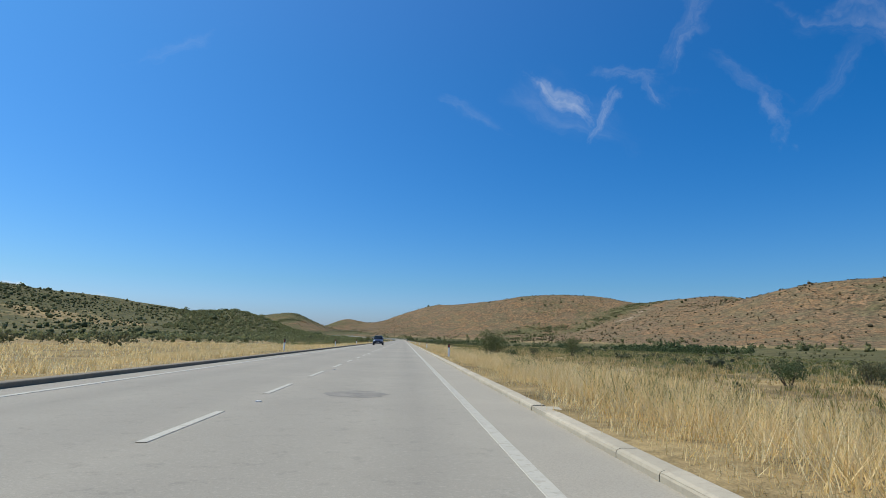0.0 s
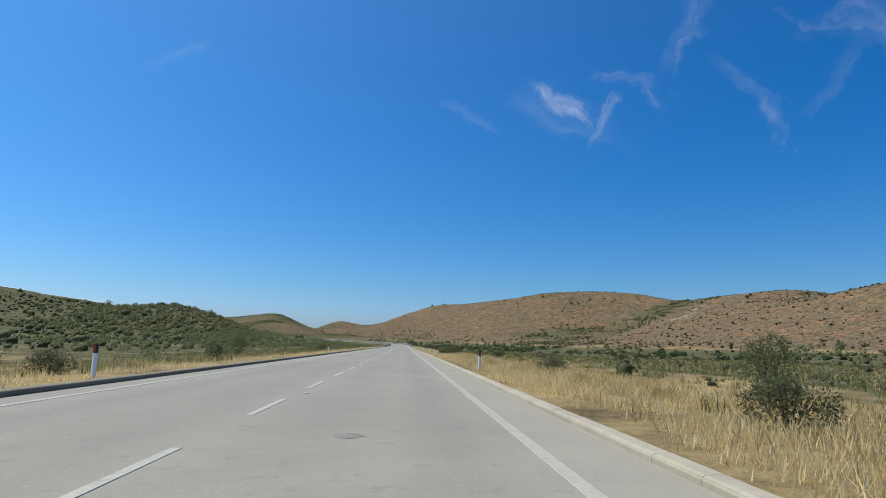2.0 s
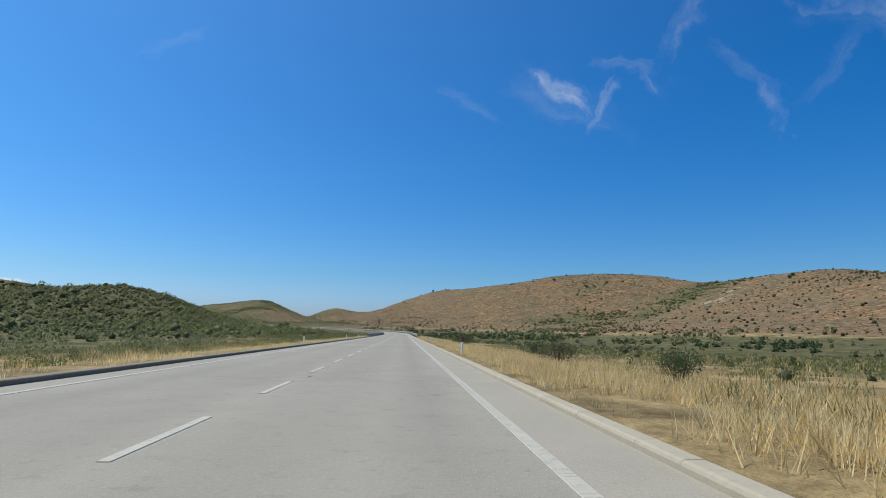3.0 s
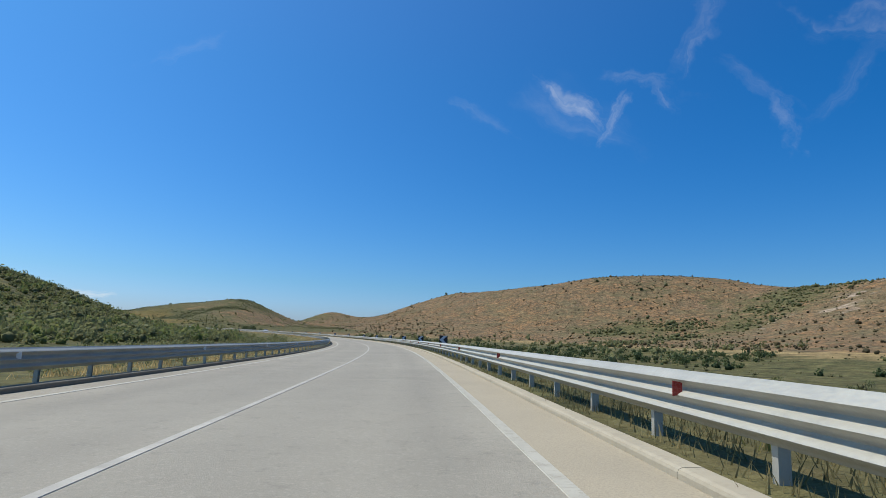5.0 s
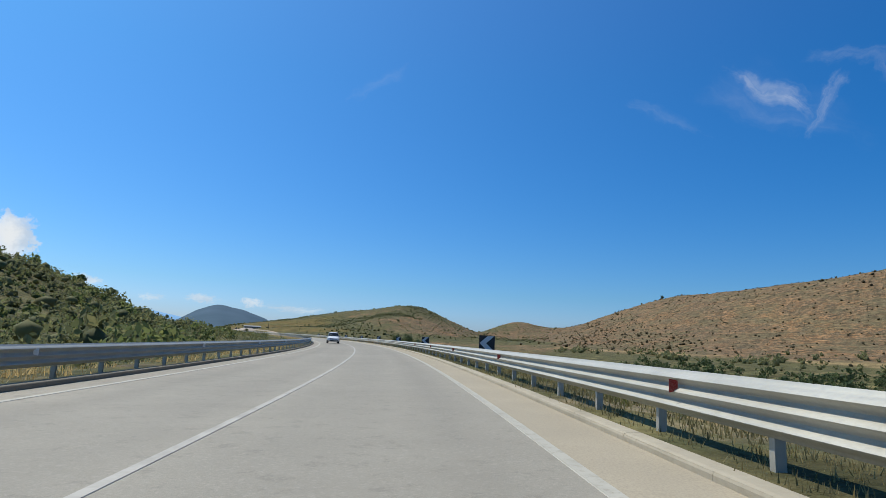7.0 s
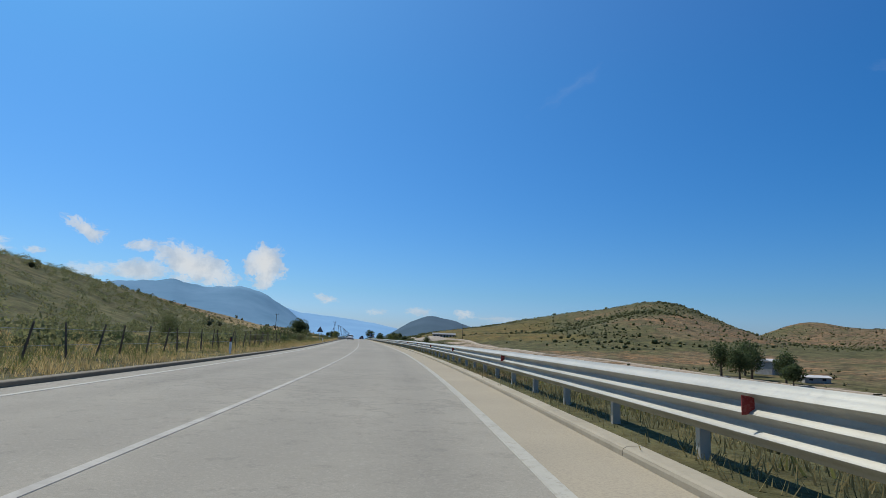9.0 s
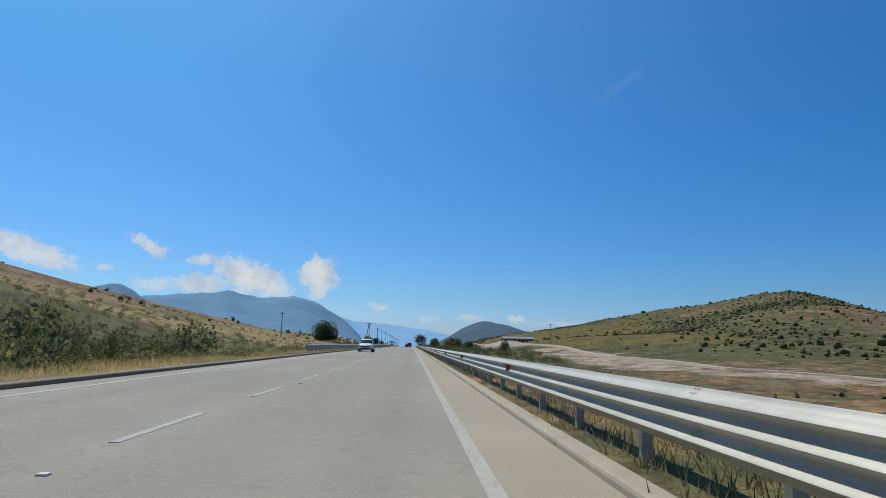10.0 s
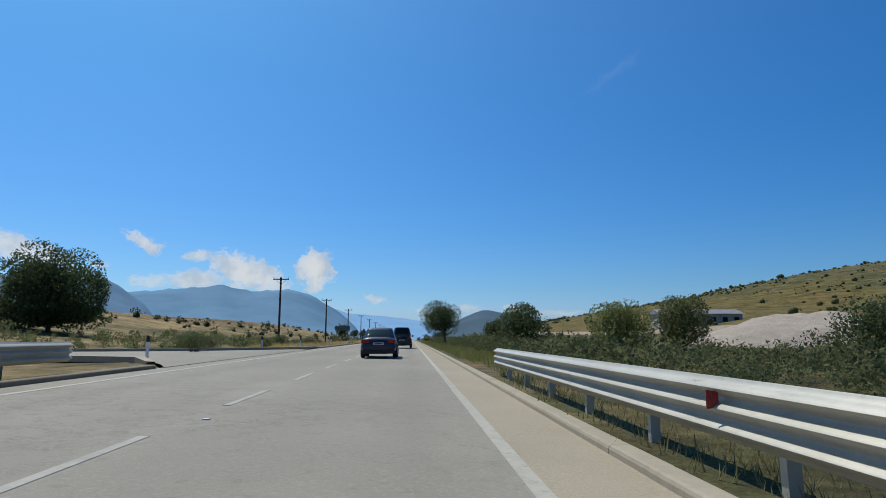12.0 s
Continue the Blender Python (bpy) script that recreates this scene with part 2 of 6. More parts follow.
def shoulder_mat(name, a, b):
    m = Mat(name, 0.9, 0, 0.2)
    f = m.noise(0.5, 6, 0.6)
    c = m.mix(m.ramp(f, (0.3, 0.0), (0.7, 1.0)), a, b)
    c = m.mix(m.ramp(m.noise(45, 2), (0.4, 0.0), (0.75, 0.5)), c, (0.2, 0.17, 0.135))
    m.colour(c)
    return m.bump(m.noise(60, 3), 0.4, 0.01).m


def paint_mat():
    m = Mat("worn_white_road_paint", 0.7, 0, 0.3)
    wear = m.noise(3.5, 6, 0.7)
    c = m.mix(m.ramp(wear, (0.45, 0.0), (0.72, 1.0)), (0.42, 0.39, 0.31), (0.35, 0.322, 0.255))
    c = m.mix(m.ramp(m.noise(40, 3), (0.45, 0.0), (0.75, 0.6)), c, (0.38, 0.355, 0.29))
    c = m.mix(m.ramp(m.noise(8, 6, 0.75), (0.52, 0.0), (0.62, 0.75)), c, (0.3, 0.27, 0.208))
    m.colour(c)
    return m.m


def concrete_mat(name, a, b):
    m = Mat(name, 0.92, 0, 0.2)
    c = m.mix(m.ramp(m.noise(0.9, 6, 0.65), (0.3, 0.0), (0.7, 1.0)), a, b)
    c = m.mix(m.ramp(m.noise(9, 5, 0.7), (0.5, 0.0), (0.75, 0.6)), c, tuple(v * 0.6 for v in a))
    c = m.mix(m.maths("MULTIPLY", m.vary(False), 0.35), c, tuple(v * 0.75 for v in b))
    m.colour(c)
    return m.bump(m.noise(30, 5, 0.7), 0.5, 0.01).m


def steel_mat():
    """Dull zinc: a pale film over metal, with faint spangle, streaks and grime."""
    m = Mat("galvanised_steel", 0.55, 0.0, 0.35)
    c = m.mix(m.ramp(m.noise(1.2, 5), (0.3, 0.0), (0.7, 1.0)), (0.37, 0.355, 0.30), (0.45, 0.432, 0.365))
    c = m.mix(m.ramp(m.noise(14, 4, 0.7), (0.52, 0.0), (0.8, 0.5)), c, (0.35, 0.338, 0.285))
    c = m.mix(m.ramp(m.noise(2.5, 6, 0.75), (0.55, 0.0), (0.72, 0.4)), c, (0.29, 0.275, 0.23))
    m.colour(c)
    m.rough(m.ramp(m.noise(25, 2), (0.3, 0.42), (0.7, 0.62)))
    m.b.inputs["Metallic"].default_value = 0.35
    return m.m


def terrain_mat():
    """Dry hill country: 'cover' red = green scrub, green = red-brown bare slope, blue = pale rock and earth, alpha = ripe yellow grass."""
    m = Mat("dry_hill_ground", 0.95, 0, 0.1)
    r, g, b = m.attr("cover")[:3]
    ripe = m.t.nodes.new("ShaderNodeAttribute")
    ripe.attribute_name = "ripe"
    n1, n2, n3 = m.noise(0.012, 6, 0.6), m.noise(0.07, 6, 0.65), m.noise(0.8, 6, 0.7)
    n4, n5 = m.noise(0.3, 5, 0.7), m.noise(5.0, 5, 0.7)
    straw = m.mix(m.ramp(n2, (0.3, 0.0), (0.7, 1.0)), (0.33, 0.235, 0.11), (0.235, 0.175, 0.08))
    straw = m.mix(m.ramp(n3, (0.4, 0.0), (0.75, 0.55)), straw, (0.19, 0.145, 0.068))
    brown = m.mix(m.ramp(n1, (0.38, 0.0), (0.62, 1.0)), (0.315, 0.168, 0.07), (0.25, 0.148, 0.074))
    brown = m.mix(m.ramp(n2, (0.45, 0.0), (0.62, 0.8)), brown, (0.14, 0.108, 0.062))
    brown = m.mix(m.ramp(n4, (0.47, 0.0), (0.56, 0.8)), brown, (0.085, 0.07, 0.04))
    brown = m.mix(m.ramp(m.cells(0.3), (0.3, 0.8), (0.42, 0.0)), brown, (0.07, 0.062, 0.034))
    brown = m.mix(m.ramp(n3, (0.52, 0.0), (0.68, 0.5)), brown, (0.36, 0.27, 0.19))
    brown = m.mix(m.ramp(n3, (0.3, 0.6), (0.44, 0.0)), brown, (0.13, 0.09, 0.05))
    brown = m.mix(m.ramp(m.noise(0.028, 6, 0.7), (0.46, 0.0), (0.6, 0.7)), brown, (0.135, 0.115, 0.06))
    green = m.mix(m.ramp(n2, (0.35, 0.0), (0.65, 1.0)), (0.085, 0.086, 0.034), (0.145, 0.122, 0.053))
    green = m.mix(m.ramp(n4, (0.45, 0.0), (0.6, 0.7)), green, (0.052, 0.058, 0.024))
    green = m.mix(m.ramp(n3, (0.52, 0.0), (0.72, 0.5)), green, (0.19, 0.145, 0.066))
    pale = m.mix(m.ramp(n3, (0.35, 0.0), (0.65, 1.0)), (0.42, 0.33, 0.24), (0.26, 0.2, 0.135))
    pale = m.mix(m.ramp(n4, (0.5, 0.0), (0.62, 0.6)), pale, (0.2, 0.155, 0.1))
    gold = m.mix(m.ramp(n2, (0.35, 0.0), (0.65, 1.0)), (0.20, 0.118, 0.036), (0.135, 0.12, 0.038))
    gold = m.mix(m.ramp(n3, (0.42, 0.0), (0.62, 0.7)), gold, (0.09, 0.082, 0.03))
    gold = m.mix(m.ramp(n4, (0.5, 0.0), (0.6, 0.6)), gold, (0.1, 0.098, 0.035))
    jig = m.maths("MULTIPLY", m.maths("SUBTRACT", n1, 0.5), 1.3)
    jig2 = m.maths("MULTIPLY", m.maths("SUBTRACT", n2, 0.5), 1.3)

    def edge(f, lo=0.35, hi=0.65):
        return m.ramp(m.maths("ADD", m.maths("ADD", f, jig), jig2), (lo, 0.0), (hi, 1.0))

    c = m.mix(edge(g), straw, brown)
    c = m.mix(edge(r), c, green)
    c = m.mix(edge(ripe.outputs["Fac"], 0.4, 0.6), c, gold)
    c = m.mix(edge(b, 0.45, 0.6), c, pale)
    c = m.mix(m.ramp(n5, (0.42, 0.0), (0.66, 0.5)), c, m.mix(1.0, c, (0.55, 0.55, 0.52), "MULTIPLY"))
    patch = m.noise(0.16, 9, 0.8)
    c = m.mix(1.0, c, m.ramp(patch, (0.36, 0.36), (0.5, 0.95), (0.64, 1.5)), "MULTIPLY")
    m.colour(c)
    return m.bump(m.mix(0.6, n4, n3), 0.6, 0.6).m


ASPHALT, SHOULDER, PAINT = asphalt_mat(), shoulder_mat("dusty_shoulder", (0.325, 0.278, 0.196), (0.378, 0.32, 0.222)), paint_mat()
SHOULDER_GREY = shoulder_mat("grey_shoulder", (0.285, 0.257, 0.2), (0.335, 0.3, 0.23))
PAINT_FAINT = plain("faded_road_paint", (0.42, 0.39, 0.33), 0.8, spec=0.2, dirt=0.3, scale=2.0)
KERB = concrete_mat("weathered_kerb_concrete", (0.45, 0.393, 0.29), (0.34, 0.297, 0.215))
# left kerb: the same concrete darkened, its face's shade put into the colour
KERB_SHADED = concrete_mat("shaded_kerb_concrete", (0.27, 0.23, 0.165), (0.2, 0.172, 0.125))
STEEL, TERRAIN = steel_mat(), terrain_mat()


# ---- the lie of the road ----
DS = 2.0
ROAD_S = np.arange(-160, 3400 + DS, DS)
BEND = 0.0893 * np.clip((ROAD_S - 533) / 75, 0, 1) * np.clip((1090 - ROAD_S) / 100, 0, 1)
ROAD_H = np.cumsum(BEND * DS)
ROAD_SLOPE = np.interp(ROAD_S, [0, 400, 550, 770, 1000, 1320, 1700, 2100], [0, 0, .004, .012, .015, .013, .008, 0])
ROAD_BANK = np.interp(ROAD_S, [0, 400, 500, 590, 700, 800, 950, 1045, 1100, 1155, 1320, 1600], [0, 0, -.4, -1.9, -2.0, -1.4, -1.0, -.8, .2, 1.0, 1.1, .5])


def summed(v):
    c = np.concatenate([[0], np.cumsum(v[:-1] * DS)])
    return c - np.interp(0, ROAD_S, c)


ROAD_X, ROAD_Y, ROAD_Z = summed(-np.sin(np.radians(ROAD_H))), summed(np.cos(np.radians(ROAD_H))), summed(ROAD_SLOPE)


def along(s, table):
    return np.interp(s, ROAD_S, table)


def road_point(s, u, dz=0.0):
    """The place u metres to the right of the driven line, s metres along it (numbers or arrays)."""
    h = np.radians(along(s, ROAD_H))
    lean = np.clip(u, -9, 9) * np.tan(np.radians(along(s, ROAD_BANK)))
    return np.stack(np.broadcast_arrays(along(s, ROAD_X) + np.cos(h) * u, along(s, ROAD_Y) + np.sin(h) * u, along(s, ROAD_Z) - lean + dz), -1)


def heading(s):
    return float(along(s, ROAD_H))


def near_road(x, y):
    """For places x, y: metres along the road, and to its right."""
    step = 6
    rx, ry, rh, rs = ROAD_X[::step], ROAD_Y[::step], np.radians(ROAD_H[::step]), ROAD_S[::step]
    s, u, best = np.zeros(len(x)), np.zeros(len(x)), np.full(len(x), 1e18)
    for i in range(len(rx)):
        dx, dy = x - rx[i], y - ry[i]
        d = dx * dx + dy * dy
        near = d < best
        best[near] = d[near]
        fwd = -dx * np.sin(rh[i]) + dy * np.cos(rh[i])
        s[near] = rs[i] + np.clip(fwd, -12, 12)[near]
        u[near] = (dx * np.cos(rh[i]) + dy * np.sin(rh[i]))[near]
    dist = np.sqrt(best)
    u = np.where(np.abs(u) > dist * 0.98, u, np.sign(u + 1e-9) * dist)
    return s, u


# hills: centre x, y; half-widths; turn in degrees; height
HILLS = [
    (629, 738, 165, 218, 28, 97),
    (645, 1205, 168, 158, 18, 91),
    (432, 1535, 211, 152, 6, 115),
    (112, 1830, 128, 212, 13, 83),
    (-185, 1941, 48, 107, 4, 32),
    (-271, 1538, 45, 161, 10, 27),
    (-376, 1649, 95, 134, -12, 40),
    (85, 2079, 236, 197, 3, 17),
    (-500, 655, 149, 216, -1, 50),
    (-222, 831, 45, 114, 11, 23),
    (-491, 986, 76, 141, 17, 21),
    (-336, 934, 48, 102, -4, 14),
    (-491, 1044, 81, 98, 1, 12),
    (-723, 1307, 137, 161, 0, 13),
    (-328, 1329, 57, 61, 0, 5),
    (-208, 1495, 62, 90, 0, 3),
    (250, 1301, 90, 91, 0, 7),
]


def ease(v, lo, hi):
    q = np.clip((v - lo) / (hi - lo), 0, 1)
    return q * q * (3 - 2 * q)


def wave(x, y, size, seed=0.0):
    """Smooth value noise from crossed sines, about -1 to 1."""
    a = np.sin(x / size + seed) * np.cos(y / size * 0.83 + seed * 1.7)
    b = np.sin((x * 0.6 + y * 0.8) / size * 1.9 + seed * 2.3) * np.cos((x * 0.8 - y * 0.6) / size * 1.7 + seed)
    c = np.sin((x * 0.28 - y * 0.96) / size * 3.7 + seed * 3.1) * np.cos((x * 0.96 + y * 0.28) / size * 3.3 + seed * 0.7)
    return 0.55 * a + 0.3 * b + 0.15 * c


def hill_height(x, y):
    h = np.zeros(len(x))
    for cx, cy, w1, w2, turn, top in HILLS:
        c, s = math.cos(radians(turn)), math.sin(radians(turn))
        dx, dy = x - cx, y - cy
        h += top * np.exp(-0.5 * (((c * dx + s * dy) / w1) ** 2 + ((-s * dx + c * dy) / w2) ** 2))
    return h


def drop(s, u):
    """How far the land beside the road lies below it."""
    right = np.interp(s, [0, 350, 480, 700, 900, 1250, 1340, 1500], [0.5, 0.6, 1.6, 2.6, 3.5, 2.2, 0.5, 0.4]) * ease(u, 3.2, 13) + np.interp(s, [0, 420, 560, 760, 940, 1200, 1400], [0.8, 1.0, 2.2, 4.0, 6.0, 5.5, 0.8]) * ease(u, 14, 60) * (1 - ease(u, 110, 210))
    left = np.interp(s, [0, 450, 560, 900, 1000, 1080, 1130, 1310, 1328, 1380, 1400], [0.3, 0.5, 2.0, 2.0, 0.0, 0.2, 0.7, 0.6, 0.0, 0.0, 0.4]) * ease(-u, 8.6, 17)
    return np.where(u > 0, right, left)


def land(x, y):
    """Height of the natural ground, and the places' s and u."""
    s, u = near_road(x, y)
    d = np.abs(u)
    b = np.tan(np.radians(along(s, ROAD_BANK)))
    z = along(s, ROAD_Z) - np.clip(u, -9, 9) * b * (1 - ease(d, 9, 30))
    hh = hill_height(x, y) * ease(d, 14, 84)
    rough = ease(d, 25, 120)
    z = z - drop(s, u) + hh + rough * wave(x, y, 21, 1.0) * 0.5
    z += np.minimum(hh, 40) / 40 * (wave(x, y, 34, 2.0) * 2.2 + wave(x, y, 11, 4.0) * 0.7)
    return z, s, u


def cover(x, y, s, u, h):
    """What grows: green scrub, red-brown slope, pale rock and earth."""
    right_hill = ease(h, 2, 7) * (y - 0.35 * x < 1950) * (x > -120)
    gully = ease(wave(x, y * 0.35, 60, 5.0), 0.05, 0.4)
    brown = right_hill * 1.0
    t = np.clip(((x - 220) * 380 + (y - 1110) * 215) / (380 ** 2 + 215 ** 2), 0, 1)
    off = (-(x - 220) * 215 + (y - 1110) * 380) / 436.6 + 20 * wave(x, y, 28, 6.0)
    ravine = np.exp(-(np.hypot(x - 220 - 380 * t, y - 1110 - 215 * t) / (42 + 50 * t)) ** 2)
    green = np.where(x > -120, 0.05 + (0.52 * ravine + 0.26 * gully) * right_hill, 0.0)
    left = (u < 0) * (s < 960)
    tan = ease(wave(x, y, 46, 1.4), -0.1, 0.35) * (1 - ease(h, 26, 40)) * (1 - ease(s, 640, 760))
    green = np.where(left, 0.18 + 0.5 * ease(s, 80, 240) + 0.4 * ease(h, 18, 40) + 0.35 * ease(s, 480, 640) - 0.45 * tan * ease(h, 3, 10), green)
    field = (u > 0) * (1 - ease(h, 1.5, 5))
    green = green * (1 - field) + field * np.interp(s, [0, 300, 600, 900, 960, 1500], [0.8, 0.85, 0.9, 0.85, 0.75, 0.75]) * ease(d_of(u), 9, 30)
    brown = brown * (1 - field) + field * 0.9 * ease(s, 960, 1040)
    track = track_u(s)
    river = (u > 0) * (h < 7) * (s > 1120) * (s < 1345) * ease(u, track - 24, track - 14) * (1 - ease(u, track + 1, track + 6)) * (0.85 + 0.5 * wave(x, y, 9, 3.0))
    middle = (x < -120) & (y > 1250) & (u > 0) & (h > 5)
    wood = np.exp(-(((x + 262) / 42) ** 2 + ((y - 1292) / 34) ** 2)) + 0.9 * np.exp(-((0.95 * (y - 1470) + 0.3 * (x + 350)) / 26) ** 2) * (x < -240) * (x > -395)
    green = np.where(middle, 0.74 + 0.5 * wood + 0.35 * wave(x, y, 40, 7.0) - 0.4 * ease(x, -290, -200), green)
    brown = np.where(middle, 0.9, brown)
    valley = (u > 0) & (s > 960) & (x < -60)
    brown = np.where(valley, np.maximum(brown, 0.95), brown)
    green = np.where(valley & (h < 8), 0.5 + 0.25 * wave(x, y, 16, 2.8) + 0.35 * (s > 1262), green)
    clump = np.exp(-(((x - 265) / 95) ** 2 + ((y - 1215) / 60) ** 2)) * right_hill
    green = np.maximum(green, 0.75 * clump)
    late = (u < 0) & (s >= 960)
    green = np.where(late, np.interp(s, [960, 1170, 1220, 1260, 1800], [0.9, 0.85, 0.5, 0.35, 0.3]) + 0.2 * (s > 1352) * (u > -60), green)
    brown = np.where(late, 0.6 * ease(-u, 42, 66) * ease(s, 1185, 1225), brown)
    green = np.where(late & (brown > 0.3), green * 0.6, green)
    rocks = right_hill * np.exp(-((off + 66) / 60) ** 2) * ease(t, 0.05, 0.4) * (0.36 + 0.3 * wave(x, y, 15, 4.4))
    pale = np.maximum(river, rocks)
    return green, brown, pale


def ripeness(x, y, u, h):
    """Ripe yellow grass on the open end of the rounded hill."""
    stubble = np.exp(-(((x + 310) / 55) ** 2 + ((y - 1295) / 36) ** 2))
    pasture = np.exp(-(((x + 415) / 76) ** 2 + ((y - 1425) / 110) ** 2))
    return (u > 40) * np.clip(1.05 * stubble + 1.05 * pasture, 0, 1)


def track_u(s):
    """Where the dirt track in the valley runs."""
    return np.interp(s, [1000, 1150, 1224, 1243, 1288, 1465, 1700], [150, 112, 92, 78, 66, 48, 44])


def d_of(u):
    return np.abs(u)


# ---- builders ----
SHRINK = Matrix.Scale(K, 4)


def place(x, y, z, rz=0.0, rx=0.0, ry=0.0):
    """A pose from true metres."""
    return pose(x * K, y * K, z * K, rx, ry, rz)


def on_road(s, u, dz=0.0, turn=0.0):
    """A pose beside the road that faces along it."""
    x, y, z = road_point(s, u, dz)
    return place(x, y, z, heading(s) + turn)


def on_land(s, u, sink=0.0, turn=0.0):
    x, y, _ = road_point(s, u)
    z = float(land(np.array([x]), np.array([y]))[0][0])
    return place(x, y, z - sink, heading(s) + turn)


def mesh_of(name, bm_or_arrays, material, smooth=False):
    me = bpy.data.meshes.new(name)
    if isinstance(bm_or_arrays, tuple):
        verts, faces = bm_or_arrays
        me.from_pydata([tuple(v) for v in verts], [], [tuple(f) for f in faces])
        me.validate()
    else:
        bm_or_arrays.to_mesh(me)
        bm_or_arrays.free()
    me.transform(SHRINK)
    for m in material if isinstance(material, (list, tuple)) else [material]:
        me.materials.append(m)
    if smooth:
        me.polygons.foreach_set("use_smooth", [True] * len(me.polygons))
    return me


def part(name, shape, material, parent=None, label="", smooth=False, at=None):
    """Links a bmesh or (verts, faces), given in true metres, as one mesh object."""
    me = shape if isinstance(shape, bpy.types.Mesh) else mesh_of(name, shape, material, smooth)
    ob = new(name, me)
    if parent is not None:
        ob.parent = parent
    if at is not None:
        ob.matrix_basis = at
    if label:
        ob["label"] = label
    return ob


def thing(name, label, category, at, group=""):
    ob = new(name)
    ob.empty_display_size = 0.1
    ob.matrix_basis = at
    return tagged(ob, label, category, group)


def strip(s, us, dz, close=False):
    """A ribbon along the road: stations s, with a cross-section of (u, dz) points."""
    n, k = len(s), len(us)
    v = np.concatenate([road_point(s, np.full(n, u), np.full(n, z) if np.isscalar(z) else z)[:, None] for u, z in zip(us, dz)], 1).reshape(-1, 3)
    f = []
    for i in range(n - 1):
        for j in range(k if close else k - 1):
            a, b = i * k + j, i * k + (j + 1) % k
            f.append((a, b, b + k, a + k))
    if close:
        f.append(tuple(range(k))[::-1])
        f.append(tuple((n - 1) * k + j for j in range(k)))
    return v, f


def box(bm, x0, x1, y0, y1, z0, z1, bevel=0.0):
    r = bmesh.ops.create_cube(bm, size=1.0)
    bmesh.ops.scale(bm, vec=(x1 - x0, y1 - y0, z1 - z0), verts=r["verts"])
    bmesh.ops.translate(bm, vec=((x0 + x1) / 2, (y0 + y1) / 2, (z0 + z1) / 2), verts=r["verts"])
    if bevel:
        edges = {e for v in r["verts"] for e in v.link_edges}
        bmesh.ops.bevel(bm, geom=list(edges), offset=bevel, segments=2, affect="EDGES", profile=0.5)
    return bm


def boxed(*dims, bevel=0.0):
    return box(bmesh.new(), *dims, bevel=bevel)


# ---- the ground ----
def axis(lo, hi, mid_lo, mid_hi, step, far):
    a = [mid_lo]
    g = step
    while a[0] > lo:
        g *= 1.25
        a.insert(0, a[0] - g)
    b = list(np.arange(mid_lo + step, mid_hi, step))
    g = step
    c = [mid_hi]
    while c[-1] < hi:
        g *= 1.25
        c.append(c[-1] + g)
    return np.array(a + b + c)


gx, gy = axis(-9000, 9000, -1150, 1050, 10.0, 1), axis(-6000, 12000, -120, 2450, 10.0, 1)
GX, GY = np.meshgrid(gx, gy)
px, py = GX.ravel(), GY.ravel()
pz, ps, pu = land(px, py)
hh = hill_height(px, py)
pz = pz - 0.9 * (1 - ease(np.abs(pu), 26, 42))
nx, ny = len(gx), len(gy)
idx = np.arange(nx * ny).reshape(ny, nx)
quads = np.stack([idx[:-1, :-1], idx[:-1, 1:], idx[1:, 1:], idx[1:, :-1]], -1).reshape(-1, 4)
ground_me = mesh_of("ground", (np.stack([px, py, pz], -1).tolist(), quads.tolist()), TERRAIN, True)


def paint_cover(me, x, y, s, u, h):
    g, b, p = cover(x, y, s, u, h)
    col = np.stack([g, b, p, np.ones(len(x))], -1).astype(np.float32)
    at = me.color_attributes.new("cover", "FLOAT_COLOR", "POINT")
    at.data.foreach_set("color", col.ravel())
    at = me.attributes.new("ripe", "FLOAT", "POINT")
    at.data.foreach_set("value", ripeness(x, y, u, h).astype(np.float32))


paint_cover(ground_me, px, py, ps, pu, hh)
ground = tagged(part("ground", ground_me, None), "dry rolling hill country with scrub and bare slopes", "ground", kind="structure")

# verges: the finer ground on either side of the carriageway
KERB_R, KERB_L = 2.1, -7.55


def mouth(u):
    """Where the side road on the left begins and ends along the main road, u metres to its right."""
    at = [7.5, 7.9, 9, 12, 17, 25, 40, 62]
    return np.interp(-u, at, [1339.5, 1340.2, 1341.8, 1343.2, 1344, 1344.5, 1345, 1346]), np.interp(-u, at, [1366, 1364.5, 1360.5, 1357.5, 1356, 1355, 1354, 1354])


